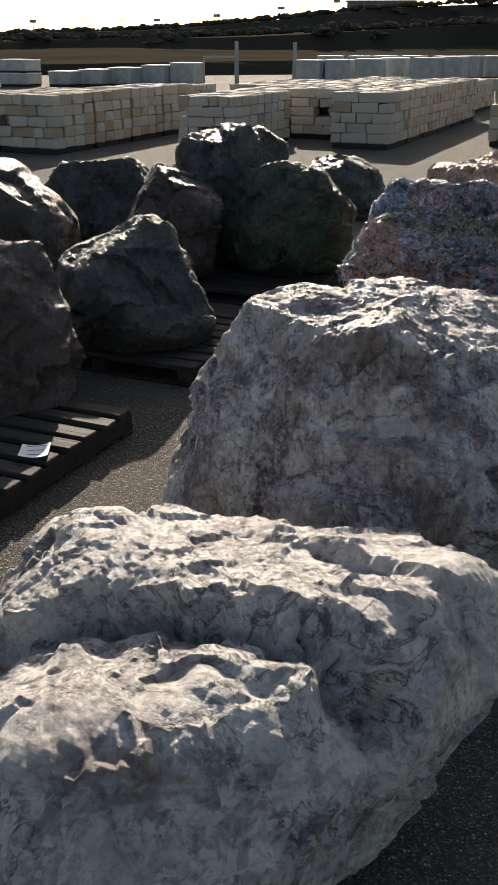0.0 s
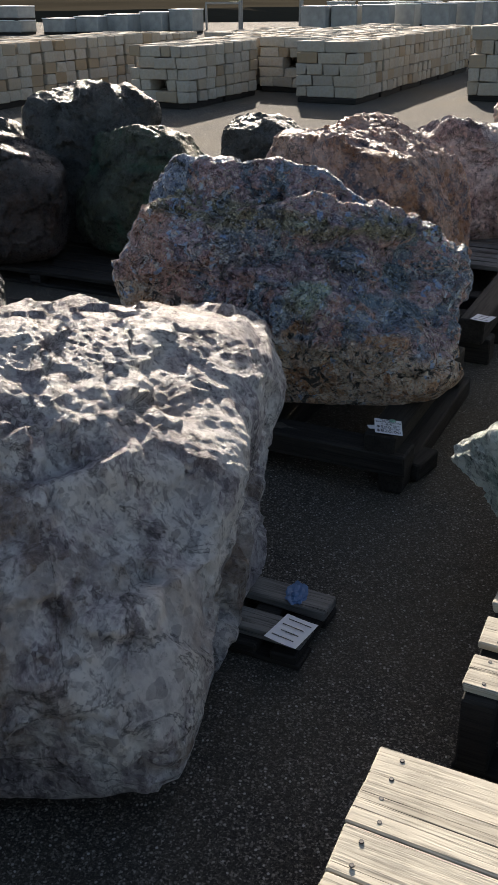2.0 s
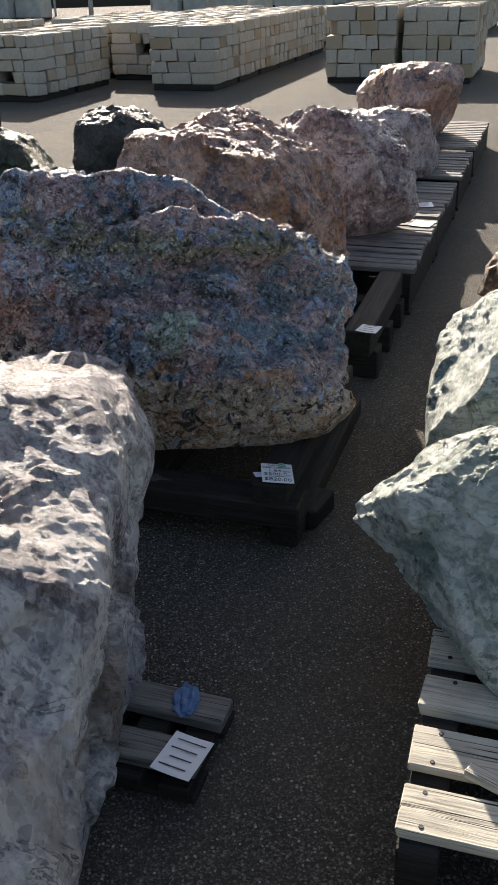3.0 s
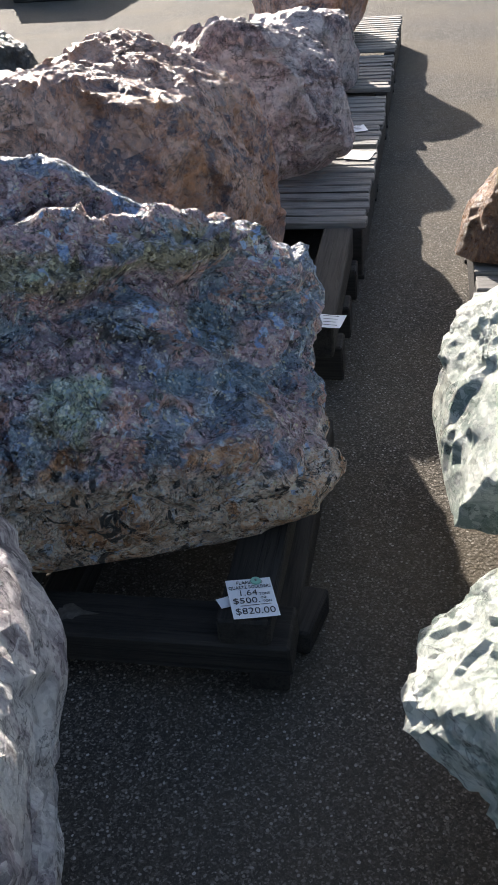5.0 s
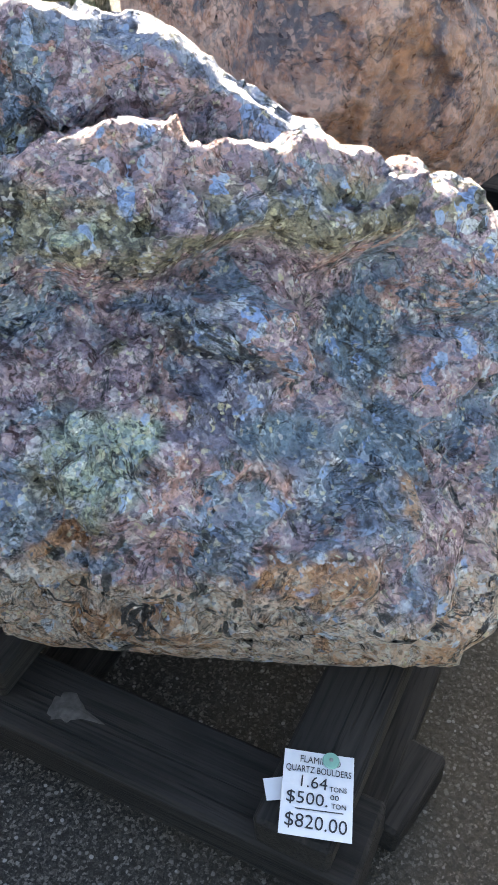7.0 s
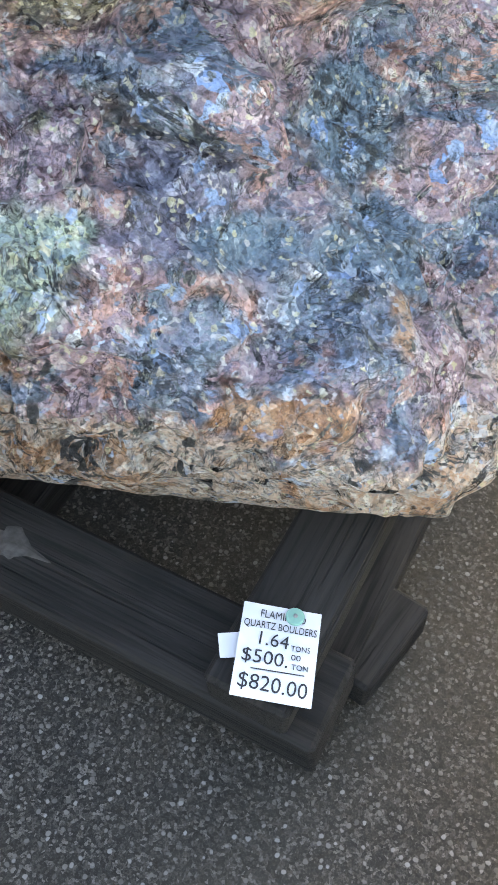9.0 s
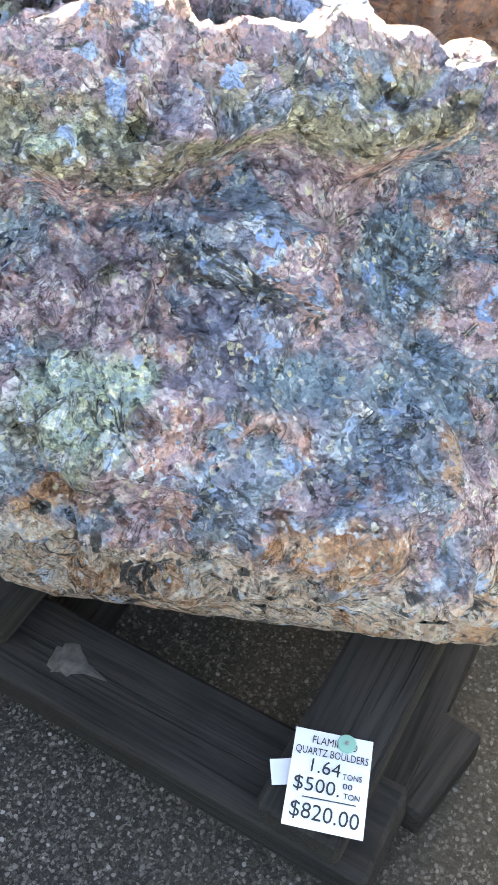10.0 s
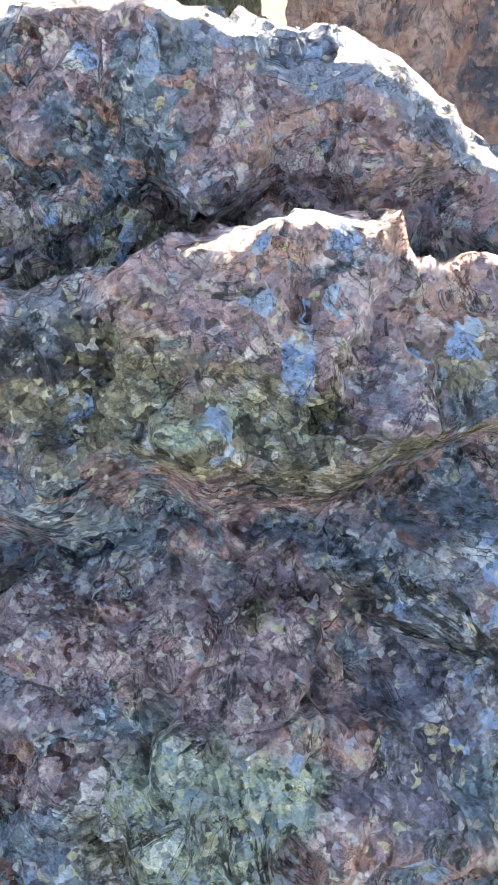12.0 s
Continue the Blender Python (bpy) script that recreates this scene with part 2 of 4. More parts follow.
    c = k.mix(k.math("MULTIPLY", k.ramp(cell[1], [(0.80, 0.0), (0.81, 0.95)]), nest), c, k.ramp(cell[2], [(0.0, (0.26, 0.42, 0.74)), (0.5, (0.50, 0.64, 0.82)), (1.0, (0.82, 0.83, 0.84))]))
    c = k.mix(k.ramp(bit[1], [(0.90, 0.0), (0.91, 0.75)]), c, k.ramp(bit[2], [(0.0, (0.30, 0.40, 0.58)), (0.5, (0.78, 0.75, 0.72)), (1.0, (0.72, 0.67, 0.40))]))
    # dark mica: holes near the base, nests and seams
    blot = k.math("MULTIPLY", k.ramp(low, [(0.32, 1.0), (0.38, 0.0)]), k.ramp(k.noise(15, 6, 0.6, 1.0), [(0.585, 0.0), (0.605, 0.95)]))
    c = k.mix(blot, c, dark)
    nests = k.ramp(k.noise(8, 12, 0.74, 1.6), [(0.588, 0.0), (0.605, 0.95)])
    c = k.mix(nests, c, k.mix(k.ramp(bit[0], [(0.7, 0.0), (0.75, 1.0)]), dark, (0.16, 0.17, 0.14)))
    c = k.mix(k.ramp(fine, [(0.36, 0.9), (0.40, 0.0)]), c, dark)
    c = k.mix(k.ramp(bit[2], [(0.0, 0.7), (0.12, 0.0)]), c, (0.05, 0.045, 0.05))
    fissure = k.noise(9, 8, 0.66, 1.4)
    line = k.ramp(fissure, [(0.487, 0.0), (0.5, 0.95), (0.513, 0.0)])
    c = k.mix(line, c, (0.03, 0.028, 0.03))
    c = k.mix(k.ramp(patch, [(0.462, 0.0), (0.47, 0.6), (0.478, 0.0)]), c, (0.05, 0.05, 0.048))
    dust = k.noise(190, 5, 0.72)
    c = k.mix(k.ramp(dust, [(0.37, 0.45), (0.44, 0.0)]), c, (0.05, 0.05, 0.052))
    c = k.mix(k.ramp(dust, [(0.58, 0.0), (0.66, 0.35)]), c, (0.90, 0.88, 0.86))
    k.bump([(patch, 0.05, 0.6), (slab, 0.9, 0.75), (nests, -0.014, 0.8), (blot, -0.012, 0.8), (fine, 0.03, 1.0), (line, -0.012, 1.0), (chip, 1.3, 1.0), (grain, 1.0, 0.9), (dust, 0.003, 0.7)])
    return k.done(c, k.ramp(cell[2], [(0.0, 0.72), (0.5, 0.5), (0.85, 0.2)]))


def asphalt_material():
    k = Nodes("asphalt", 0.9, 0.1)
    at = k.warped(90, 0.006)
    n = k.t.nodes.new("ShaderNodeSeparateColor")
    k.put(n.inputs[0], k.cells(210, at=at, out=1))
    big = k.t.nodes.new("ShaderNodeSeparateColor")
    k.put(big.inputs[0], k.cells(95, at=at, out=1))
    core = k.cells(95, at=at)
    grit = k.noise(330, 6, 0.75)
    c = k.ramp(n.outputs[0], [(0.0, (0.026, 0.025, 0.024)), (0.5, (0.06, 0.057, 0.052)), (0.8, (0.125, 0.115, 0.10)), (1.0, (0.30, 0.275, 0.245))])
    c = k.mix(k.ramp(grit, [(0.40, 0.8), (0.52, 0.0)]), c, (0.018, 0.018, 0.018))
    c = k.mix(k.ramp(grit, [(0.56, 0.0), (0.66, 0.7)]), c, (0.22, 0.205, 0.185))
    stone = k.math("MULTIPLY", k.ramp(big.outputs[0], [(0.72, 0.0), (0.74, 1.0)]), k.ramp(core, [(0.30, 1.0), (0.42, 0.0)]))
    c = k.mix(stone, c, k.ramp(big.outputs[1], [(0.0, (0.16, 0.15, 0.14)), (0.6, (0.30, 0.28, 0.25)), (1.0, (0.52, 0.50, 0.47))]))
    c = k.mix(k.ramp(k.noise(0.7, 8, 0.62), [(0.42, 0.0), (0.66, 0.5)]), c, (0.15, 0.125, 0.088))
    c = k.mix(k.ramp(k.noise(0.15, 5, 0.6), [(0.4, 0.0), (0.7, 0.35)]), c, (0.13, 0.12, 0.105))
    k.bump([(k.noise(2.5, 6), 0.02, 0.3), (core, -0.006, 0.8), (grit, 0.004, 0.9)])
    return k.done(c)


def wood_material(name, light, dark, along=0):
    k = Nodes(name, 0.78, 0.3)
    off = k.math("MULTIPLY", k.random(), 37.0)
    n = k.t.nodes.new("ShaderNodeCombineXYZ")
    for i in range(3):
        k.put(n.inputs[i], off)
    s = [28, 28, 28]
    s[along] = 1.6
    p = k.stretch(*s, move=n.outputs[0])
    q = k.stretch(*[v * 5 if i != along else v * 3 for i, v in enumerate(s)], move=n.outputs[0])
    g = k.noise(1.0, 7, 0.65, 0.8, at=p)
    h = k.noise(1.0, 4, 0.6, 0.3, at=q)
    c = k.ramp(g, [(0.3, dark), (0.55, light)])
    c = k.mix(k.ramp(h, [(0.36, 0.7), (0.5, 0.0)]), c, tuple(v * 0.35 for v in dark))
    c = k.mix(k.ramp(k.random(), [(0.0, 0.0), (1.0, 0.45)]), c, dark)
    c = k.mix(k.ramp(k.noise(5, 5, 0.6), [(0.55, 0.0), (0.75, 0.5)]), c, tuple(v * 0.5 for v in dark))
    s2 = [90, 90, 90]
    s2[along] = 1.1
    split = k.ramp(k.noise(1.0, 3, 0.6, 0.4, at=k.stretch(*s2, move=n.outputs[0])), [(0.60, 0.0), (0.66, 1.0)])
    c = k.mix(split, c, (0.012, 0.011, 0.010))
    k.bump([(g, 0.006, 0.7), (h, 0.002, 0.8), (split, -0.004, 0.8)])
    return k.done(c)


def block_material():
    k = Nodes("sawn_limestone", 0.85, 0.3)
    r = k.random()
    c = k.ramp(r, [(0.0, (0.36, 0.335, 0.29)), (0.45, (0.50, 0.47, 0.41)), (0.8, (0.42, 0.36, 0.28)), (0.95, (0.36, 0.27, 0.17)), (1.0, (0.28, 0.20, 0.12))])
    c = k.mix(k.ramp(k.noise(5, 8, 0.65, 0.5), [(0.45, 0.0), (0.75, 0.6)]), c, (0.40, 0.31, 0.20))
    c = k.mix(k.ramp(k.noise(24, 6, 0.6), [(0.35, 0.4), (0.6, 0.0)]), c, (0.30, 0.27, 0.23))
    k.bump([(k.noise(20, 8, 0.65), 0.01, 0.6)])
    return k.done(c)


def plain(name, colour, rough=0.7, vary=0.25, scale=18, metal=0.0, spec=0.4):
    k = Nodes(name, rough, spec, metal)
    c = k.mix(k.ramp(k.noise(scale, 6, 0.6), [(0.35, 1.0), (0.65, 0.0)]), colour, tuple(v * (1 - vary) for v in colour))
    c = k.mix(k.ramp(k.noise(scale * 0.13, 5, 0.6), [(0.4, 0.6), (0.7, 0.0)]), c, tuple(v * (1 - vary) for v in colour))
    k.bump([(k.noise(scale * 3, 5), 0.002, 0.4)])
    return k.done(c)


QUARTZ = quartz_material("white_quartz", (0.90, 0.86, 0.80), (0.64, 0.59, 0.58), (0.22, 0.19, 0.21), (0.40, 0.28, 0.20), 0.57, light=0.04)
QUARTZ_STREAK = quartz_material("streaked_quartz", (0.88, 0.84, 0.82), (0.52, 0.45, 0.48), (0.16, 0.135, 0.15), (0.32, 0.22, 0.16), 0.53, 1.0, (1.8, 1.8, 0.7), (0.2, 0.5, 0.0), light=0.022)
FLAMINGO = flamingo_material()
PINK = quartz_material("pink_quartz", (0.80, 0.55, 0.46), (0.58, 0.30, 0.21), (0.13, 0.13, 0.17), (0.56, 0.25, 0.10), 0.53)
PINK_GREY = quartz_material("pink_grey_quartz", (0.80, 0.68, 0.66), (0.58, 0.40, 0.38), (0.15, 0.12, 0.14), (0.22, 0.18, 0.11), 0.58)
DARK = quartz_material("dark_green_stone", (0.094, 0.101, 0.097), (0.043, 0.049, 0.048), (0.020, 0.024, 0.024), (0.065, 0.043, 0.032), 0.55, spec=0.6)
DARK_RED = quartz_material("dark_red_stone", (0.120, 0.098, 0.090), (0.064, 0.049, 0.045), (0.026, 0.026, 0.026), (0.090, 0.049, 0.034), 0.5, spec=0.6)
OLIVE = quartz_material("olive_stone", (0.104, 0.118, 0.078), (0.064, 0.071, 0.048), (0.031, 0.036, 0.027), (0.043, 0.147, 0.095), 0.52)
GREEN = quartz_material("pale_green_stone", (0.78, 0.81, 0.74), (0.60, 0.66, 0.58), (0.22, 0.29, 0.25), (0.40, 0.33, 0.20), 0.6, 0.8, (0.8, 0.8, 2.2), (0.5, 0.3, 0))
RUST = quartz_material("rust_stone", (0.42, 0.24, 0.13), (0.30, 0.15, 0.08), (0.16, 0.08, 0.05), (0.22, 0.12, 0.06), 0.5)
ASPHALT = asphalt_material()
# weathered wood, taken near black: the shade beneath the boulders is in its colour
TIMBER = wood_material("weathered_shaded_timber", (0.042, 0.037, 0.033), (0.012, 0.011, 0.010))
DECK = wood_material("grey_deck_board", (0.24, 0.23, 0.215), (0.11, 0.105, 0.098))
FRESH = wood_material("pale_deck_board", (0.56, 0.52, 0.43), (0.36, 0.33, 0.27))
BLOCK = block_material()
PAPER = plain("paper", (0.80, 0.80, 0.82), 0.6, 0.06)
INK = plain("ink", (0.02, 0.02, 0.025), 0.5, 0.1)
TACK = plain("green_plastic", (0.25, 0.50, 0.40), 0.4, 0.15)
BLUE = plain("blue_plastic", (0.06, 0.16, 0.34), 0.5, 0.2)
WRAP = plain("plastic_wrap", (0.42, 0.43, 0.42), 0.3, 0.35, 3, spec=0.6)
STEEL = plain("grey_steel", (0.33, 0.33, 0.32), 0.5, 0.3)
SCRUB = plain("dry_scrub", (0.07, 0.062, 0.047), 0.95, 0.5, 0.05, spec=0.0)
BUSH = plain("bare_bush", (0.085, 0.078, 0.06), 0.95, 0.4, 1.0, spec=0.0)
ROOF = plain("grey_roof", (0.20, 0.19, 0.18), 0.8, 0.2, 1.0)


# ---- building helpers ----
def part(name, bm, material, parent, label="", at=None):
    me = bpy.data.meshes.new(name)
    bm.to_mesh(me)
    bm.free()
    me.materials.append(material)
    ob = new(name, me)
    ob.parent = parent
    if at is not None:
        ob.matrix_basis = at
    return tagged(ob, label)


def mesh_part(name, me, parent, at, label=""):
    ob = new(name, me)
    ob.parent = parent
    ob.matrix_basis = at
    return tagged(ob, label)


def thing(name, at, label, category, group="", kind=""):
    ob = new(name)
    ob.empty_display_size = 0.1
    ob.matrix_basis = at
    return tagged(ob, label, category, group, kind)


def box_bm(sx, sy, sz, bevel=0.004, wear=0.0, seed=0):
    """A bevelled block with its base at z = 0, its ends a little uneven."""
    bm = bmesh.new()
    bmesh.ops.create_cube(bm, size=1)
    rnd = random.Random(seed)
    for v in bm.verts:
        v.co = Vector((v.co.x * sx, v.co.y * sy, (v.co.z + 0.5) * sz)) + Vector([rnd.uniform(-wear, wear) for _ in range(3)])
    if bevel:
        bmesh.ops.bevel(bm, geom=bm.edges[:], offset=bevel, segments=1, affect="EDGES", profile=0.5)
    return bm


STORE = {}


def block_mesh(name, sx, sy, sz, material, bevel=0.004, wear=0.0, seed=0):
    key = (name, round(sx, 3), round(sy, 3), round(sz, 3), material.name, seed)
    if key not in STORE:
        bm = box_bm(sx, sy, sz, bevel, wear, seed)
        me = bpy.data.meshes.new(name)
        bm.to_mesh(me)
        bm.free()
        me.materials.append(material)
        STORE[key] = me
    return STORE[key]


YARD = -23.9  # degrees by which the yard's rows are turned


def yard(u, v, z=0.0, turn=0.0):
    """A pose on the yard's grid: u across the rows, v along them."""
    a = radians(YARD)
    return pose(u * math.cos(a) - v * math.sin(a), u * math.sin(a) + v * math.cos(a), z, 0, 0, YARD + turn)


def grid_uv(x, y):
    a = radians(YARD)
    return x * math.cos(a) + y * math.sin(a), -x * math.sin(a) + y * math.cos(a)


# ---- rock shaping ----
PERM = np.random.RandomState(7).permutation(256).astype(np.int32)
GRAD = np.random.RandomState(8).normal(size=(256, 3))
GRAD = (GRAD / np.linalg.norm(GRAD, axis=1, keepdims=True)).astype(np.float32)


def grad_noise(p):
    p = p.astype(np.float32)
    i = np.floor(p).astype(np.int32)
    f = p - i
    u = f * f * f * (f * (f * 6 - 15) + 10)
    i &= 255
    near, far = 1 - u, u
    x0, x1 = PERM[i[:, 0]], PERM[(i[:, 0] + 1) & 255]
    out = np.zeros(len(p), dtype=np.float32)
    for dx, hx in ((0, x0), (1, x1)):
        for dy in (0, 1):
            hy = PERM[(hx + i[:, 1] + dy) & 255]
            wxy = (far if dx else near)[:, 0] * (far if dy else near)[:, 1]
            for dz in (0, 1):
                g = GRAD[PERM[(hy + i[:, 2] + dz) & 255]]
                out += wxy * (far if dz else near)[:, 2] * (g[:, 0] * (f[:, 0] - dx) + g[:, 1] * (f[:, 1] - dy) + g[:, 2] * (f[:, 2] - dz))
    return out * 1.6


def fbm(p, freq, octaves, ridged=False):
    out, amp = np.zeros(len(p)), 1.0
    for o in range(octaves):
        n = grad_noise(p * freq + 17.3 * o)
        out += amp * ((0.35 - np.abs(n)) if ridged else n)
        freq, amp = freq * 2.07, amp * 0.5
    return out


BALLS = {}


def ball(level):
    if level not in BALLS:
        bm = bmesh.new()
        bmesh.ops.create_icosphere(bm, subdivisions=level, radius=1)
        me = bpy.data.meshes.new("ball")
        bm.to_mesh(me)
        bm.free()
        co, ix = np.empty(len(me.vertices) * 3), np.empty(len(me.polygons) * 3, dtype=np.int32)
        me.vertices.foreach_get("co", co)
        me.polygons.foreach_get("vertices", ix)
        bpy.data.meshes.remove(me)
        BALLS[level] = co.reshape(-1, 3), ix.reshape(-1, 3)
    return BALLS[level]


def facing(n=44):
    """Even directions over the ball, the last straight down."""
    i = np.arange(n - 1) + 0.5
    z = np.clip(1 - 2 * i / (n - 1), -0.93, 0.97)
    a, r = i * 2.39996323, np.sqrt(1 - z * z)
    return np.vstack([np.stack([r * np.cos(a), r * np.sin(a), z], 1), [[0, 0, -1]]])


FACES = facing()


def trim(reach, towards, factor, within=0.7):
    """The reaches, those that look towards one side made shorter or longer."""
    side = FACES @ np.array(Vector(towards).normalized())
    return np.where(side > within, np.array(reach) * factor, reach)


def hull(centre, reach, level, seed, chips=50, chip=0.16, lumps=0.02, grit=0.008, steps=0.014, layers=None, cuts=0, keep=0.9, flat=None):
    """A broken rock: flat faces at the given reach in each direction, blunted edges, fracture planes, lumps and grit."""
    v, tri = ball(level)
    q = np.maximum(v @ FACES.T / np.array(reach), 1e-6)
    m = q.max(1, keepdims=True)
    r = 1 / (m[:, 0] * ((q / m) ** 36).sum(1) ** (1 / 36))
    p = v * r[:, None]
    out = ((q / m) ** 35 / np.array(reach)) @ FACES
    out /= np.linalg.norm(out, axis=1, keepdims=True)
    out = 0.75 * out + 0.25 * v
    rnd = np.random.RandomState(seed)
    # large flat breaks that take the rounding off
    if cuts:
        p = p * (1 + (1 - keep) * 0.35)
    for n in rnd.normal(size=(cuts, 3)):
        n[2] = abs(n[2]) * 0.7 - 0.15
        n /= np.linalg.norm(n)
        h = p @ n
        top = h.max() * (keep + rnd.uniform(-0.03, 0.04))
        over = h > top
        p[over] *= (top / h[over])[:, None]
        out[over] = 0.85 * n + 0.15 * v[over]
    s = p + seed * 3.7
    if flat:
        level_top = flat + 0.03 * fbm(s, 1.8, 2)
        over = p[:, 2] > level_top
        p[over, 2] = level_top[over]
        out[over] = (0, 0, 1)
    low = p[:, 2].min()
    soft = np.clip((p[:, 2] - low) / 0.12, 0.15, 1)
    d = lumps * fbm(s, 2.6, 2)
    one, two = fbm(s + 5, 6, 2), fbm(s + 9, 6, 2)
    warp = (p + 0.045 * np.stack([one, two, one - two], 1)).astype(np.float32)
    for count, tilt in ((chips, chip * 0.6), (chips * 5, chip), (chips * 14, chip * (1.2 if level > 6 else 0.4))):
        sites = p[rnd.choice(len(p), count, replace=False)].astype(np.float32)
        lean, step = rnd.normal(size=(count, 3)), rnd.uniform(-0.5, 0.5, count)
        near = np.empty(len(p), dtype=np.int64)
        half = (sites ** 2).sum(1)[None]
        for a in range(0, len(p), 16000):
            near[a:a + 16000] = (half - 2 * warp[a:a + 16000] @ sites.T).argmin(1)
        size = math.sqrt(50 / count)
        d += np.clip(((warp - sites[near]) * lean[near]).sum(1) * tilt, -0.035 * size, 0.035 * size) + steps * min(size, 0.6) * step[near]
    d += grit * fbm(s, 22, 2) + grit * 0.5 * fbm(s + 3, 75, 1)
    if layers:
        d += layers(p + np.array(centre))
    p = p + out * (d * soft)[:, None]
    p[:, 2] = np.maximum(p[:, 2], -reach[-1])
    return p + np.array(centre), tri


def boulder(name, material, hulls, label, category="boulder", group="boulders for sale", base=None):
    co, tri, n = [], [], 0
    for p, t in hulls:
        co.append(p)
        tri.append(t + n)
        n += len(p)
    co, tri = np.vstack(co), np.vstack(tri)
    base = np.array(base or [*((co.min(0) + co.max(0)) / 2)[:2], co[:, 2].min()])
    me = bpy.data.meshes.new(name)
    me.vertices.add(len(co))
    me.vertices.foreach_set("co", (co - base).astype(np.float32).ravel())
    me.loops.add(tri.size)
    me.loops.foreach_set("vertex_index", tri.astype(np.int32).ravel())
    me.polygons.add(len(tri))
    me.polygons.foreach_set("loop_start", np.arange(0, tri.size, 3, dtype=np.int32))
    me.update(calc_edges=True)
    me.polygons.foreach_set("use_smooth", np.full(len(tri), len(tri) > 100000))
    me.materials.append(material)
    ob = new(name, me)
    ob.matrix_basis = pose(*base)
    return tagged(ob, label, category, group)


# ---- ground, distance ----
def ground():
    bm = bmesh.new()
    bmesh.ops.create_grid(bm, x_segments=2, y_segments=2, size=1)
    for v in bm.verts:
        v.co = (v.co.x * 900, v.co.y * 900 + 300, 0)
    me = bpy.data.meshes.new("ground")
    bm.to_mesh(me)
    bm.free()
    me.materials.append(ASPHALT)
    return tagged(new("ground", me), "dark worn asphalt yard with pale gravel specks", "ground", kind="structure")


def hill_height(x, y):
    """Two steep banks with a bench between; the crest is higher to one side."""
    top = 2.4 + 7.6 / (1 + math.exp(-(x - 14) / 20))
    front = 1.25 * min(1, max(0, (y - 61 - 1.5 * math.sin(x * 0.21)) / 1.4))
    low = min(1, max(0, (y - 142) / 3.2))
    up = min(1, max(0, (y - 200) / (top * 0.9)))
    return front + top * (0.42 * low + 0.10 * min(1, max(0, (y - 145) / 55)) + 0.48 * up)


def hillside():
    """A low dark bank behind the yard, rising to one side, with a crest of scrub."""
    bm = bmesh.new()
    nx, ny = 220, 66
    rows = []
    for j in range(ny + 1):
        row = []
        for i in range(nx + 1):
            x = -260 + 620 * i / nx
            y = 57 + (j * 0.5 if j < 20 else 10 + 6.3 * (j - 20) if j < 32 else 85.6 + 0.9 * (j - 32) if j < 40 else 92.8 + 6.2 * (j - 40) if j < 48 else 142.4 + 1.2 * (j - 48) if j < 62 else 159 + 30 * (j - 62))
            z = hill_height(x, y) + 0.7 * noise.noise((x * 0.03, y * 0.03, 2)) - 0.55
            row.append(bm.verts.new((x, y, z)))
        rows.append(row)
    for a, b in zip(rows, rows[1:]):
        for i in range(nx):
            bm.faces.new((a[i], a[i + 1], b[i + 1], b[i]))
    me = bpy.data.meshes.new("hill")
    bm.to_mesh(me)
    bm.free()
    me.materials.append(SCRUB)
    return tagged(new("hill", me), "low dark hillside covered in winter scrub", "hill", kind="structure")


ground()
hillside()


def shrub_belt():
    """Clumps of bare scrub along the crest and the foot of the bank, too many to count."""
    rnd = random.Random(5)
    v, tri = ball(1)
    co, ix = [], []
    for n in range(900):
        x = rnd.uniform(-110, 150)
        far = rnd.random() < 0.55
        y = rnd.uniform(206, 216) if far else rnd.uniform(141, 205)
        z = hill_height(x, y) - 0.4
        s = rnd.uniform(0.4, 1.1) * (0.8 if far else 1.0)
        for _ in range(5):
            turn = np.array(Euler((rnd.random() * 6, rnd.random() * 6, 0)).to_matrix())
            size = (s * rnd.uniform(0.5, 1.3), s * rnd.uniform(0.5, 1.3), s * rnd.uniform(0.35, 0.8))
            ix.append(tri + len(v) * len(co))
            co.append((v @ turn) * size + (x + rnd.gauss(0, s), y + rnd.gauss(0, s), z + rnd.uniform(0, s * 0.7)))
    me = bpy.data.meshes.new("scrub")
    me.from_pydata(np.vstack(co).tolist(), [], np.vstack(ix).tolist())
    me.materials.append(BUSH)
    return tagged(new("scrub", me), "dark bare winter bushes along the hillside", "bushes", kind="stuff")


shrub_belt()

# ---- boulders ----
def smooth(x):
    x = np.clip(x, 0, 1)
    return x * x * (3 - 2 * x)


def crest_band(p):
    """An overhanging band below the crest, a hollow under it, and a blunt rim above the underside."""
    x, y, z = p.T
    wob = 0.05 * fbm(p, 3.5, 3)
    line = 0.912 - 0.45 * np.maximum(0, x - 1.58) - 0.25 * np.maximum(0, 1.30 - x) + wob
    front = smooth((5.05 - y) / 0.15)
    over = 0.034 * smooth((z - line) / 0.025 + 0.5)
    under = -0.09 * smooth((z - line) / -0.02 + 0.5) * np.exp(-np.maximum(0, line - z) / 0.13)
    rim = 0.026 * np.exp(-((z - 0.50 - wob) / 0.05) ** 2)
    back = y - (4.77 + 0.28 * (x - 1.33)) - 0.5 * wob
    high = smooth((z - 0.72) / 0.12) * smooth((x - 0.88) / 0.2)
    crest = 0.035 * np.exp(-(back / 0.035) ** 2) - 0.10 * smooth((back - 0.03) / 0.05)
    ends = smooth((x - 0.82) / 0.3) * smooth((2.08 - x) / 0.25)
    return front * ends * (over + under + rim) + high * crest


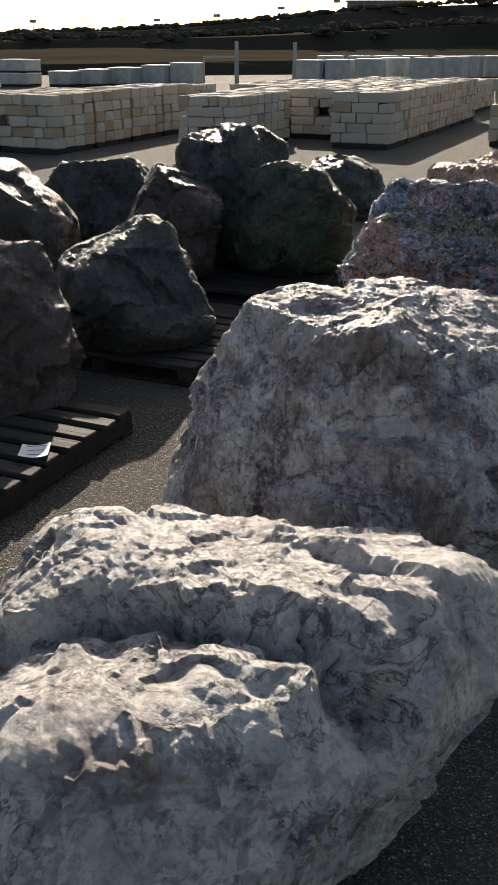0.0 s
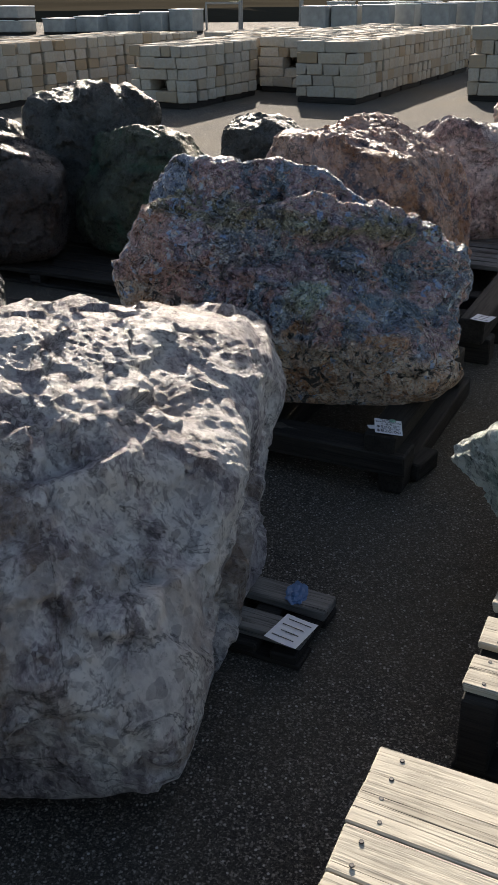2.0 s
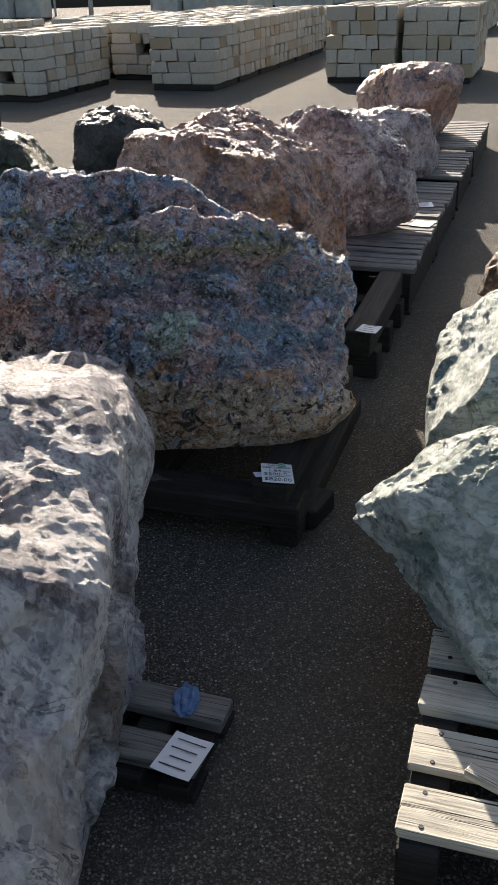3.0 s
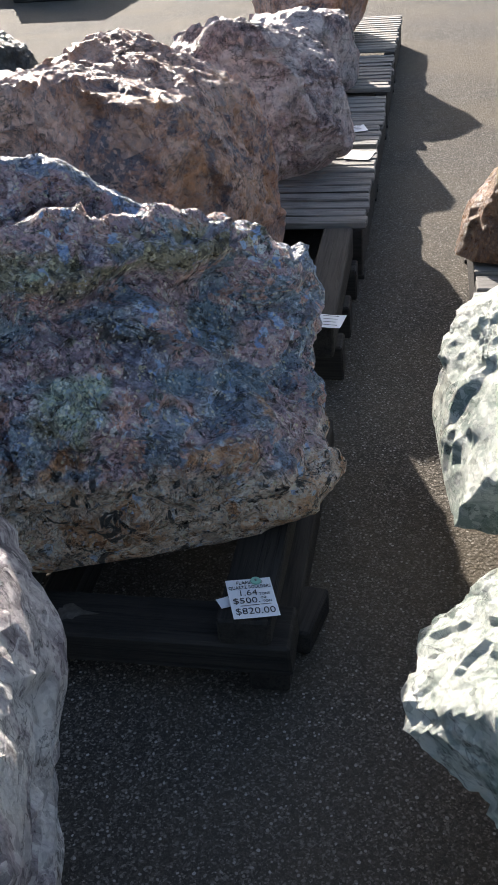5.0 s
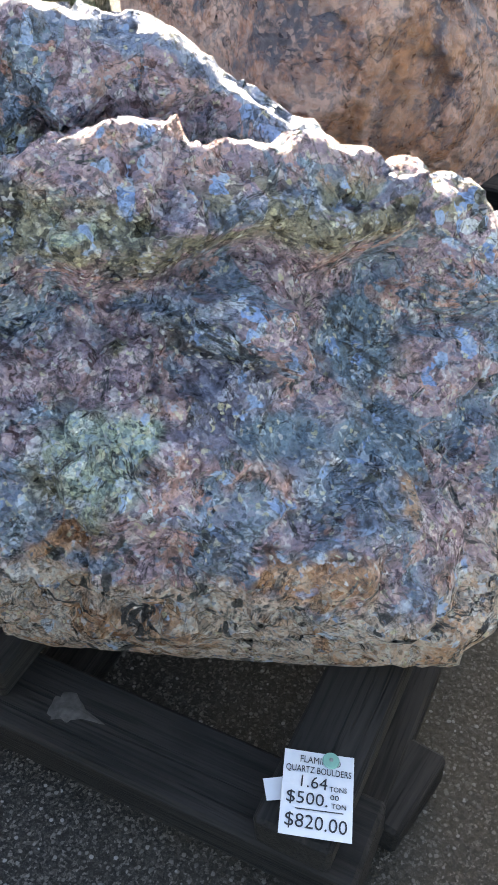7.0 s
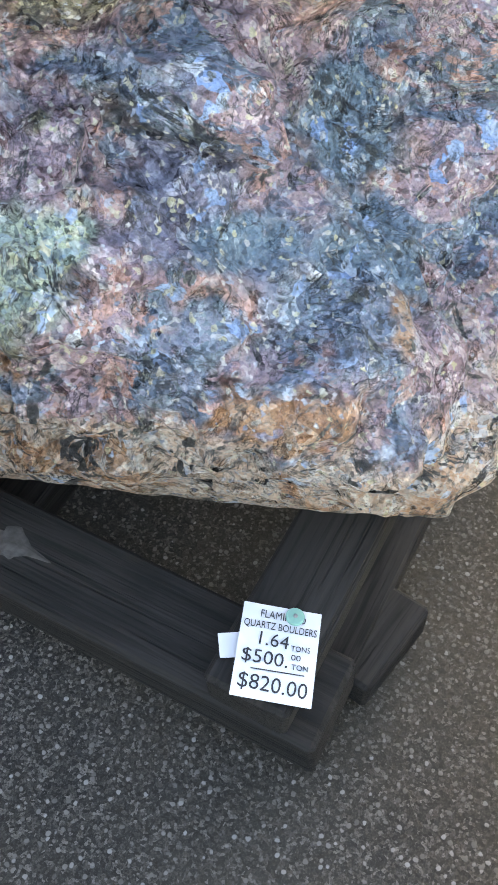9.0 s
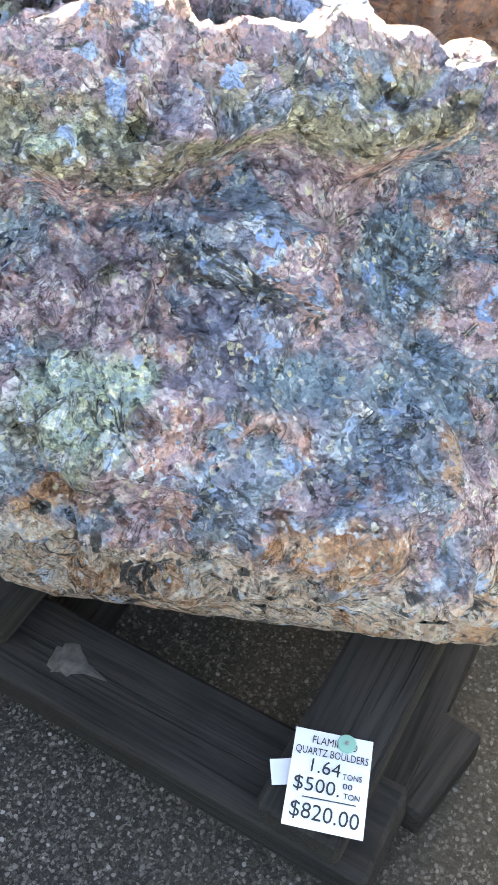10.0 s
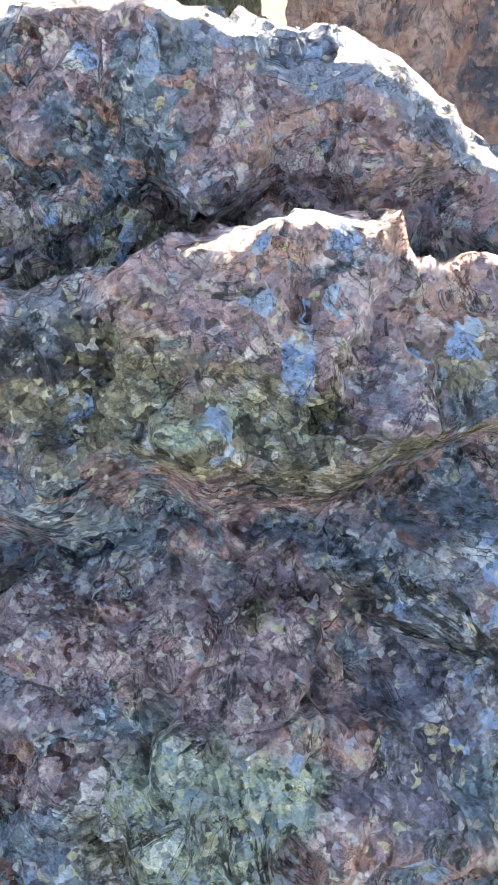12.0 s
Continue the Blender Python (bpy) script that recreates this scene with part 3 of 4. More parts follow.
def groove(p):
    """A broken hollow across the top: a steep wall on its far side, a gentle rise on the near side."""
    x, y, z = p.T
    line = 1.50 - 0.10 * np.sin(x * 5 + 0.5) - 0.55 * np.maximum(0, x - 0.12) + 0.10 * fbm(p, 4, 3)
    t = y - line
    cut = smooth((0.02 - t) / 0.05 + 0.5) * np.exp(-np.maximum(0, -t) / 0.13)
    lobe = 0.12 * np.exp(-((x + 0.36) / 0.36) ** 2 - ((y - 1.18) / 0.22) ** 2)
    return lobe * smooth((z - 0.45) / 0.2) - 0.15 * cut * smooth((z - 0.45) / 0.2) * smooth((0.62 - x) / 0.15)


def face_ledges(p):
    """Two chipped ledges on the long face."""
    x, y, z = p.T
    d = 0
    for cx, cz, w, h in ((0.76, 0.80, 0.10, 0.06), (0.93, 0.57, 0.12, 0.065), (0.45, 0.70, 0.24, 0.045), (0.30, 0.50, 0.30, 0.04), (0.60, 0.38, 0.25, 0.03)):
        s = np.exp(-((x - cx) / w) ** 2) * np.where(z > cz, np.exp(-((z - cz) / 0.012) ** 2), np.exp(-((z - cz) / 0.14) ** 2))
        d = d + h * s
    return d


boulder("boulder", FLAMINGO, [
    hull((1.216, 4.937, 0.471), trim((.509, .751, .658, .683, .519, .716, .854, .583, .292, .679, .944, .737, .630, .653, .730, .860, .534, .477, .930, .693, .849, .450, .596, .881, .607, .492, .678, .612, .915, .485, .458, .719, .599, .721, .434, .508, .739, .486, .468, .449, .473, .488, .425, .226), (0.75, -0.15, -0.62), 0.965, 0.75), 7, 1, 50, 0.18, 0.010, 0.012, 0.012, crest_band),
    hull((1.167, 5.087, 0.662), (.439, .630, .518, .557, .530, .434, .614, .555, .353, .533, .631, .529, .349, .337, .575, .578, .453, .353, .522, .597, .495, .353, .433, .575, .528, .374, .405, .545, .544, .406, .379, .505, .536, .434, .374, .459, .505, .444, .387, .422, .450, .425, .402, .372), 7, 2, 40, 0.10, 0.010, 0.005, 0.006),
], "multicoloured pink and blue-grey quartz boulder on timber beams", base=FLAMINGO_BASE)
boulder("boulder", QUARTZ_STREAK, [
    hull((0.335, 3.135, 0.419), trim((.615, .754, .66, .635, .78, 1.196, .725, .69, 1.073, .551, .948, .511, .737, 1.406, .572, .954, .784, .503, 1.305, .576, .980, 1.214, .701, .810, .614, .656, 1.261, .733, 1.077, .737, .613, 1.051, .639, .793, .813, .696, 1.001, .550, .651, .884, .575, .704, .561, .369), (0.85, -0.1, 0.5), 0.955, 0.66), 7, 3, 26, 0.07, 0.020, 0.008, 0.006, face_ledges, flat=0.585),
], "large block of white and grey streaked quartz on a low pallet")
boulder("boulder", QUARTZ, [
    hull((-0.172, 1.617, 0.39), (.448, .424, .638, .582, .543, .727, .482, .634, .563, .667, .867, .682, .589, .800, .790, .597, .599, .671, .950, .777, .628, .681, .792, .765, .666, .610, .792, .796, .440, .579, .681, .689, .667, .551, .600, .674, .655, .515, .512, .597, .519, .410, .442, .370), 7, 4, 26, 0.065, 0.014, 0.007, 0.004, groove),
], "rounded white quartz boulder with brown stains on the asphalt")
boulder("boulder", PINK, [
    hull((1.727, 6.422, 0.634), (.567, .590, .477, .510, .785, .506, .602, .624, .499, .800, .592, .575, .765, .565, .581, .500, .558, .793, .595, .606, .590, .491, .598, .741, .609, .619, .550, .621, .670, .523, .500, .729, .602, .546, .485, .533, .684, .531, .486, .554, .521, .522, .487, .364), 7, 5, 60, 0.12, 0.014, 0.006, 0.009, cuts=11, keep=0.86),
], "rough salmon-pink quartz boulder on timber bearers")
boulder("boulder", PINK_GREY, [
    hull((2.562, 7.61, 0.613), (.323, .513, .360, .521, .538, .399, .419, .510, .506, .520, .433, .562, .509, .497, .529, .533, .530, .502, .529, .473, .543, .506, .521, .553, .547, .510, .509, .544, .619, .509, .496, .534, .532, .493, .481, .495, .524, .485, .572, .321, .466, .572, .449, .343), 7, 6, 60, 0.12, 0.014, 0.006, 0.009, cuts=11, keep=0.86),
], "pink and grey quartz boulder with a dark pitted hollow")
boulder("boulder", PINK_GREY, [
    hull((3.27, 9.197, 0.505), (.235, .312, .395, .437, .448, .456, .342, .521, .469, .471, .371, .543, .476, .478, .532, .572, .526, .483, .530, .578, .403, .488, .514, .635, .561, .495, .495, .555, .624, .499, .476, .575, .541, .454, .458, .485, .508, .474, .439, .442, .450, .416, .420, .235), 5, 7, 50, 0.12, 0.014, 0.006, 0.009, cuts=11, keep=0.86),
], "pale pink quartz boulder on a slatted pallet")
boulder("boulder", PINK, [
    hull((3.962, 10.981, 0.635), (.272, .363, .527, .539, .508, .526, .379, .590, .546, .532, .611, .635, .565, .531, .410, .665, .629, .532, .601, .683, .630, .539, .580, .502, .629, .551, .553, .565, .446, .563, .532, .605, .443, .566, .516, .563, .432, .552, .505, .517, .532, .510, .494, .365), 5, 8, 50, 0.12, 0.014, 0.006, 0.009, cuts=11, keep=0.86),
], "pink boulder at the end of the pallet row")
boulder("boulder", GREEN, [
    hull((2.371, 3.516, 0.454), (.319, .338, .370, .281, .365, .386, .439, .442, .404, .384, .469, .456, .444, .424, .483, .519, .452, .529, .480, .648, .500, .440, .541, .526, .542, .504, .445, .612, .507, .439, .610, .468, .581, .435, .395, .520, .439, .395, .473, .365, .276, .345, .332, .184), 7, 9, 50, 0.07, 0.014, 0.006, 0.012, cuts=11, keep=0.86),
], "pale green layered stone with a sharp tip on a pallet")
boulder("boulder", GREEN, [
    hull((2.836, 4.674, 0.44), (.373, .382, .397, .292, .396, .406, .396, .434, .417, .626, .449, .505, .438, .429, .705, .477, .420, .689, .457, .440, .468, .438, .840, .481, .458, .557, .440, .693, .470, .439, .783, .449, .523, .432, .413, .718, .432, .416, .554, .396, .435, .384, .379, .170), 6, 10, 50, 0.07, 0.014, 0.006, 0.012, cuts=11, keep=0.86),
], "pale green jagged stone on a pallet")
boulder("boulder", RUST, [
    hull((3.381, 5.853, 0.436), (.332, .335, .348, .350, .346, .352, .334, .372, .359, .364, .382, .294, .372, .364, .451, .402, .384, .367, .386, .488, .394, .370, .421, .404, .424, .372, .372, .552, .397, .373, .330, .382, .533, .369, .355, .501, .372, .400, .345, .346, .467, .340, .336, .136), 5, 11, 40, 0.12, 0.014, 0.006, 0.009, cuts=11, keep=0.86),
], "rust-brown flat-faced stone on a pallet")
boulder("boulder", DARK, [
    hull((-0.221, 8.069, 0.6), (.570, .758, .584, .616, .750, .612, .522, .621, .503, .749, .718, .553, .571, .511, .647, .614, .503, .621, .629, .293, .515, .492, .552, .599, .535, .489, .550, .600, .557, .501, .538, .594, .575, .524, .537, .585, .585, .551, .551, .579, .585, .575, .570, .500), 6, 12, 18, 0.10, 0.005, 0.005, 0.005, cuts=11, keep=0.80),
], "tall dark blue-black boulder with a pointed top")
boulder("boulder", OLIVE, [
    hull((0.311, 7.667, 0.515), trim((.464, .587, .677, .504, .548, .394, .493, .782, .485, .492, .624, .485, .661, .468, .485, .720, .485, .485, .385, .485, .634, .485, .485, .438, .485, .485, .485, .485, .488, .485, .485, .485, .485, .485, .485, .485, .485, .485, .485, .485, .485, .485, .485, .415), (1, -0.2, 0.1), 1.16, 0.6), 6, 13, 18, 0.10, 0.005, 0.005, 0.005, cuts=11, keep=0.80),
], "olive-brown boulder beside the dark peaked boulder")
boulder("boulder", DARK_RED, [
    hull((-0.598, 7.313, 0.503), (.419, .497, .359, .505, .418, .425, .524, .430, .399, .439, .461, .501, .429, .444, .321, .468, .439, .443, .476, .372, .448, .439, .470, .483, .455, .435, .459, .478, .457, .431, .443, .464, .452, .425, .426, .443, .437, .415, .408, .415, .411, .398, .395, .403), 6, 14, 18, 0.10, 0.005, 0.005, 0.005, cuts=11, keep=0.80),
], "dark brown boulder with a sunlit flat top")
boulder("boulder", DARK, [
    hull((-0.71, 5.621, 0.346), trim((.557, .342, .470, .522, .408, .544, .522, .251, .548, .428, .382, .529, .408, .573, .460, .450, .404, .417, .493, .469, .422, .484, .448, .530, .431, .408, .473, .461, .458, .408, .425, .520, .440, .411, .415, .437, .474, .413, .409, .423, .420, .410, .407, .226), (-0.8, 0.1, 0.5), 1.14), 6, 15, 18, 0.10, 0.005, 0.005, 0.005, cuts=8, keep=0.92),
], "small dark green boulder with a glinting top")
boulder("boulder", DARK, [
    hull((-1.498, 9.242, 0.435), (.449, .584, .484, .249, .647, .488, .387, .569, .485, .608, .669, .544, .561, .521, .559, .609, .498, .551, .613, .590, .519, .492, .557, .605, .533, .486, .545, .593, .547, .486, .521, .575, .551, .492, .501, .546, .540, .496, .489, .513, .512, .491, .485, .335), 5, 16, 18, 0.10, 0.005, 0.005, 0.005, cuts=11, keep=0.80),
], "dark angular boulder with glossy facets")
boulder("boulder", DARK_RED, [
    hull((-1.97, 7.002, 0.41), (.603, .548, .535, .586, .553, .596, .585, .575, .573, .584, .612, .596, .575, .778, .619, .613, .584, .588, .914, .625, .594, .694, .616, .755, .600, .581, .914, .623, .602, .576, .588, .841, .597, .570, .709, .587, .584, .560, .554, .631, .556, .543, .540, .310), 5, 17, 18, 0.10, 0.005, 0.005, 0.005, cuts=11, keep=0.80),
], "dark brown sloping boulder")
boulder("boulder", DARK_RED, [
    hull((-1.451, 4.933, 0.383), trim((.452, .432, .686, .456, .472, .562, .516, .677, .468, .505, .750, .524, .626, .494, .564, .716, .493, .590, .558, .572, .808, .491, .553, .620, .524, .829, .531, .572, .835, .480, .623, .445, .529, .872, .481, .518, .689, .469, .700, .476, .471, .611, .444, .243), (1, 0.1, 0.3), 1.08), 6, 18, 18, 0.10, 0.005, 0.005, 0.005, cuts=11, keep=0.80),
], "dark reddish-brown boulder on a slatted pallet")
boulder("boulder", DARK, [
    hull((1.069, 10.998, 0.29), (.320, .329, .323, .419, .428, .563, .462, .429, .466, .474, .512, .484, .470, .612, .429, .522, .490, .490, .607, .496, .497, .497, .519, .582, .503, .482, .548, .511, .502, .473, .484, .523, .490, .460, .459, .471, .465, .439, .429, .432, .424, .405, .403, .240), 5, 19, 18, 0.10, 0.005, 0.005, 0.005, cuts=11, keep=0.80),
], "low dark boulder at the edge of the lot")



# ---- pallets and timber ----
def deck_pallet(at, wide, length, high, boards, label, material=DECK, gap=0.02, seed=1, skip=()):
    """A pallet whose deck boards run across (x) on three stringers along y; its origin is the middle of its base."""
    rnd = random.Random(seed)
    root = thing("pallet", at, label, "pallet", "wooden pallets")
    thick = 0.028
    foot = 0.02
    for x in (-wide / 2 + 0.05, 0, wide / 2 - 0.05):
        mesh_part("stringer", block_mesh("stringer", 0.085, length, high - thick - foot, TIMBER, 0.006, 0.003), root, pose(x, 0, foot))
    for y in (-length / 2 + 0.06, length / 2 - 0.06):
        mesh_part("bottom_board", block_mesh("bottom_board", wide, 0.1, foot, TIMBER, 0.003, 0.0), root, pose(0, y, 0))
    pitch = length / boards
    for i in range(boards):
        if i in skip:
            continue
        me = block_mesh("deck_board", wide, pitch - gap, thick, material, 0.004, 0.005, i % 4)
        mesh_part("deck_board", me, root, pose(rnd.uniform(-0.012, 0.012) * (0.3 if material is FRESH else 1), -length / 2 + pitch * (i + 0.5), high - thick + rnd.uniform(-0.001, 0.002), 0, 0, rnd.uniform(-0.5, 0.5)))
        if material is FRESH:
            for sx in (-1, 0, 1):
                for sy in (-0.25, 0.25):
                    x = sx * (wide / 2 - 0.06) + rnd.uniform(-0.015, 0.015)
                    mesh_part("nail_head", nail_mesh(), root, pose(x, -length / 2 + pitch * (i + 0.5 + sy), high + 0.001))
    return root


def nail_mesh():
    if "nail" not in STORE:
        bm = bmesh.new()
        bmesh.ops.create_cone(bm, cap_ends=True, segments=8, radius1=0.006, radius2=0.005, depth=0.003)
        STORE["nail"] = bpy.data.meshes.new("nail_head")
        bm.to_mesh(STORE["nail"])
        bm.free()
        STORE["nail"].materials.append(INK)
    return STORE["nail"]


def timber(name, root, length, wide, high, x, y, z, turn=0.0, label=""):
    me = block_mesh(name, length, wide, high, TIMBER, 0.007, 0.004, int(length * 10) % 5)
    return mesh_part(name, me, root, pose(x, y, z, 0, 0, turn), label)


def timber_pallet():
    """The timber cribbing under the flamingo boulder: runners, cross beams, bearers."""
    root = thing("timber_pallet", yard(-0.75, 5.0), "weathered grey timber crib of stacked square beams under a boulder", "pallet", "wooden pallets")
    for x in (-0.62, 0.0, 0.60):
        timber("runner", root, 1.12, 0.10, 0.09, x, 0.05, 0, 90)
    k = timber("cross_beam", root, 1.36, 0.15, 0.09, -0.02, -0.47, 0.09, 0, "dark beam with a large pale knot")
    bm = bmesh.new()
    bmesh.ops.create_icosphere(bm, subdivisions=3, radius=1)
    for v in bm.verts:
        n = 1 + 0.5 * noise.noise(v.co * 1.7) + 0.25 * noise.noise(v.co * 5)
        tail = 2.6 * max(0, v.co.x) * (1 - abs(v.co.y)) ** 3
        v.co = Vector((v.co.x * 0.026 + 0.03 * tail, v.co.y * 0.026, v.co.z * 0.0022)) * n
    part("knot", bm, KNOT, k, "pale ring-shaped knot", pose(0.12, 0.0, 0.0895))
    timber("cross_beam", root, 1.30, 0.12, 0.09, -0.02, 0.50, 0.09)
    timber("bearer", root, 1.10, 0.125, 0.08, 0.555, 0.01, 0.18, 90)
    timber("bearer", root, 1.10, 0.10, 0.08, -0.05, 0.05, 0.18, 90)
    timber("bearer", root, 1.10, 0.10, 0.08, -0.52, 0.03, 0.18, 90)
    timber("wedge", root, 0.17, 0.09, 0.08, 0.655, -0.30, 0.005, 80)


KNOT = plain("knot_wood", (0.15, 0.135, 0.12), 0.75, 0.6, 60)
timber_pallet()
deck_pallet(yard(-0.24, 3.50), 0.36, 0.34, 0.08, 2, "end of an old brown pallet beside a white quartz boulder", DECK, 0.07, 3)
# the row behind: bearers under the pink boulder, then slatted pallets
bed = thing("timber_pallet", yard(-0.75, 6.45), "weathered timber bearers carrying a pink boulder", "pallet", "wooden pallets")
for x in (-0.55, 0.0, 0.56):
    timber("bearer", bed, 1.0, 0.13, 0.13, x, 0, 0.14, 90)
for y in (-0.35, 0.0, 0.38):
    timber("cross_beam", bed, 1.3, 0.13, 0.14, 0.0, y, 0)
for n, (v, length) in enumerate(((7.6, 1.22), (8.86, 1.22), (10.25, 1.2), (11.9, 1.7))):
    deck_pallet(yard(-0.72, v), 1.28, length, 0.27, 11 if n < 3 else 15, "grey weathered slatted pallet carrying boulders", DECK, 0.018, n)
# the row across the aisle
deck_pallet(yard(0.925, 2.29), 1.20, 1.22, 0.27, 10, "empty sunlit pallet with pale nailed boards", FRESH, 0.006, 11)
deck_pallet(yard(1.02, 3.775), 1.16, 1.24, 0.27, 7, "pale pallet with gapped boards under a green boulder", FRESH, 0.055, 12)
deck_pallet(yard(1.05, 5.22), 1.25, 1.3, 0.25, 7, "grey pallet under a pale green boulder", DECK, 0.03, 13)
deck_pallet(yard(0.98, 6.7), 1.2, 1.2, 0.28, 8, "grey pallet under a rust-brown boulder", DECK, 0.03, 14)
for s, (u, v, count) in enumerate(((1.75, 9.2, 5), (1.8, 10.6, 6), (1.8, 12.0, 5))):
    for i in range(count):
        deck_pallet(yard(u + 0.02 * (i % 2), v, i * 0.125), 1.2, 1.2, 0.125, 9, "empty grey pallet in a stack", DECK, 0.03, s + i)
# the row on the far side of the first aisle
# this first pallet has TIMBER boards, not DECK: boulder shade put into their colour
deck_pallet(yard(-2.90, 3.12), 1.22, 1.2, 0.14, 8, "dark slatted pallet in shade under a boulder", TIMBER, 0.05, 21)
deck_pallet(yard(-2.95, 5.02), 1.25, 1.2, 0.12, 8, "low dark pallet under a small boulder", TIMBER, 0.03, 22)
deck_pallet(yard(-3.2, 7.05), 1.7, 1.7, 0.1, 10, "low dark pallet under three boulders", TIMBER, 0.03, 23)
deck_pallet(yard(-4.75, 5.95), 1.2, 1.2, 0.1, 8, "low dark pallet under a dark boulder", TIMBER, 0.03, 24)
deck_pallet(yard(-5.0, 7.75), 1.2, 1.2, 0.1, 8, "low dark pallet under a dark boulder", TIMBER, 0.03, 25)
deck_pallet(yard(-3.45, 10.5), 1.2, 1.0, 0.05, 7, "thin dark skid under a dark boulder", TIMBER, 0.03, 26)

# a loose splinter of wood across the pale pallet
stick = tagged(new("wood_offcut", block_mesh("wood_offcut", 0.34, 0.035, 0.022, FRESH, 0.004, 0.004)), "split pale wood offcut lying on a pallet", "offcut")
stick.matrix_basis = yard(0.72, 3.30, 0.272, -22)


# ---- price cards ----
def card(at, wide, high, label, curl=0.006):
    """A sheet of card, slightly curled, its face up (z), its top edge towards +y."""
    bm = bmesh.new()
    bmesh.ops.create_grid(bm, x_segments=10, y_segments=10, size=0.5)
    for v in bm.verts:
        x, y = v.co.x, v.co.y
        v.co = Vector((x * wide, y * high, curl * (4 * x * x * 0.4 + (y - 0.5) ** 2 * 0.5 + 0.3 * x * y)))
    bmesh.ops.solidify(bm, geom=bm.faces[:], thickness=0.0008)
    me = bpy.data.meshes.new("price_card")
    bm.to_mesh(me)
    bm.free()
    me.materials.append(PAPER)
    ob = new("price_card", me)
    ob.matrix_basis = at
    return tagged(ob, label, "price card", "price cards")


def writing(words, size, x, y, parent, wide=None, z=0.0021):
    """Words as one thin mesh, lettered in marker pen."""
    c = bpy.data.curves.new("words", "FONT")
    c.body, c.size, c.align_x, c.align_y, c.extrude, c.offset = words, size, "CENTER", "CENTER", 0.0003, -size * 0.004
    c.resolution_u = 3
    t = bpy.data.objects.new("words", c)
    me = bpy.data.meshes.new_from_object(t)
    bpy.data.objects.remove(t)
    me.materials.append(INK)
    xs = [v.co.x for v in me.vertices]
    s = wide / (max(xs) - min(xs)) if wide else 1
    ob = new("lettering", me)
    ob.parent = parent
    ob.matrix_basis = pose(x, y, z, 0, 0, random.Random(words).uniform(-2, 2)) @ Matrix.Diagonal((s, 1, 1, 1))
    return ob


def bars(parent, wide, high, rows, z=0.0045):
    rnd = random.Random(int(wide * 1000) + rows)
    for i in range(rows):
        w = wide * rnd.uniform(0.5, 0.8)
        mesh_part("ink_bar", block_mesh("ink_bar", w, high / rows * 0.12, 0.0006, INK, 0), parent, pose(rnd.uniform(-0.05, 0.05) * wide, high * (0.36 - 0.72 * i / max(1, rows - 1)), z))


sign = card(pose(1.666, 4.215, 0.2675, 0, 6, -4.5), 0.108, 0.134, "white handwritten price card tacked to a timber beam", 0.002)
writing("FLAMINGO", 0.016, 0.002, 0.052, sign, 0.062)
writing("QUARTZ BOULDERS", 0.015, 0.0, 0.036, sign, 0.100)
writing("1.64", 0.027, -0.008, 0.016, sign, 0.040)
writing("TONS", 0.011, 0.031, 0.010, sign, 0.026)
writing("$500.", 0.027, -0.015, -0.010, sign, 0.062)
writing("00", 0.011, 0.026, -0.003, sign, 0.013)
writing("TON", 0.011, 0.033, -0.016, sign, 0.022)
mesh_part("underline", block_mesh("underline", 0.072, 0.0014, 0.0006, INK, 0), sign, pose(0.004, -0.026, 0.0021, 0, 0, 1))
writing("$820.00", 0.030, 0.0, -0.046, sign, 0.092)
bm = bmesh.new()
bmesh.ops.create_cone(bm, cap_ends=True, segments=20, radius1=0.0135, radius2=0.012, depth=0.003)
tack = part("washer", bm, TACK, sign, "pale green plastic washer", pose(0.018, 0.056, 0.0035))
bm = bmesh.new()
bmesh.ops.create_uvsphere(bm, u_segments=10, v_segments=6, radius=0.0032)
part("nail_head", bm, STEEL, tack, "", pose(0, 0, 0.002))
small = card(pose(1.602, 4.225, 0.2625, 0, 6, 10), 0.030, 0.036, "torn corner of an older card beside the price card", 0.002)

tag_b = card(yard(-0.11, 3.40, 0.090, -8), 0.108, 0.135, "white handwritten price card at a pallet edge")
bars(tag_b, 0.1, 0.12, 4)
tag_c = card(yard(-0.14, 5.98, 0.276, -8), 0.10, 0.11, "white price card on a weathered bearer end")
bars(tag_c, 0.09, 0.1, 4)
tag_d = card(yard(-0.17, 8.05, 0.276, -10), 0.14, 0.17, "white price card stapled to slats")
bars(tag_d, 0.12, 0.15, 4)
tag_e = card(yard(-0.24, 8.6, 0.276, 14), 0.14, 0.15, "white price card stapled to slats")
bars(tag_e, 0.12, 0.13, 4)
scrap = card(yard(-2.40, 3.05, 0.145, 30), 0.13, 0.17, "curled white price card lying on dark slats", 0.03)
bars(scrap, 0.1, 0.13, 3, 0.012)


def blue_scrap():
    """A crumpled piece of blue plastic lying on the pallet end."""
    bm = bmesh.new()
    bmesh.ops.create_icosphere(bm, subdivisions=4, radius=1)
    for v in bm.verts:
        n = noise.noise(v.co * 2.2) * 0.35 + noise.noise(v.co * 6) * 0.12
        v.co = Vector((v.co.x * 0.032, v.co.y * 0.055 * (1.2 if v.co.y > 0 else 0.9), (v.co.z + 1) * 0.007)) * (1 + n)
    me = bpy.data.meshes.new("plastic_scrap")
    bm.to_mesh(me)
    bm.free()
    me.materials.append(BLUE)
    ob = tagged(new("plastic_scrap", me), "crumpled blue plastic scrap on a pallet end", "scrap")
    ob.matrix_basis = yard(-0.17, 3.58, 0.081, 15)


blue_scrap()


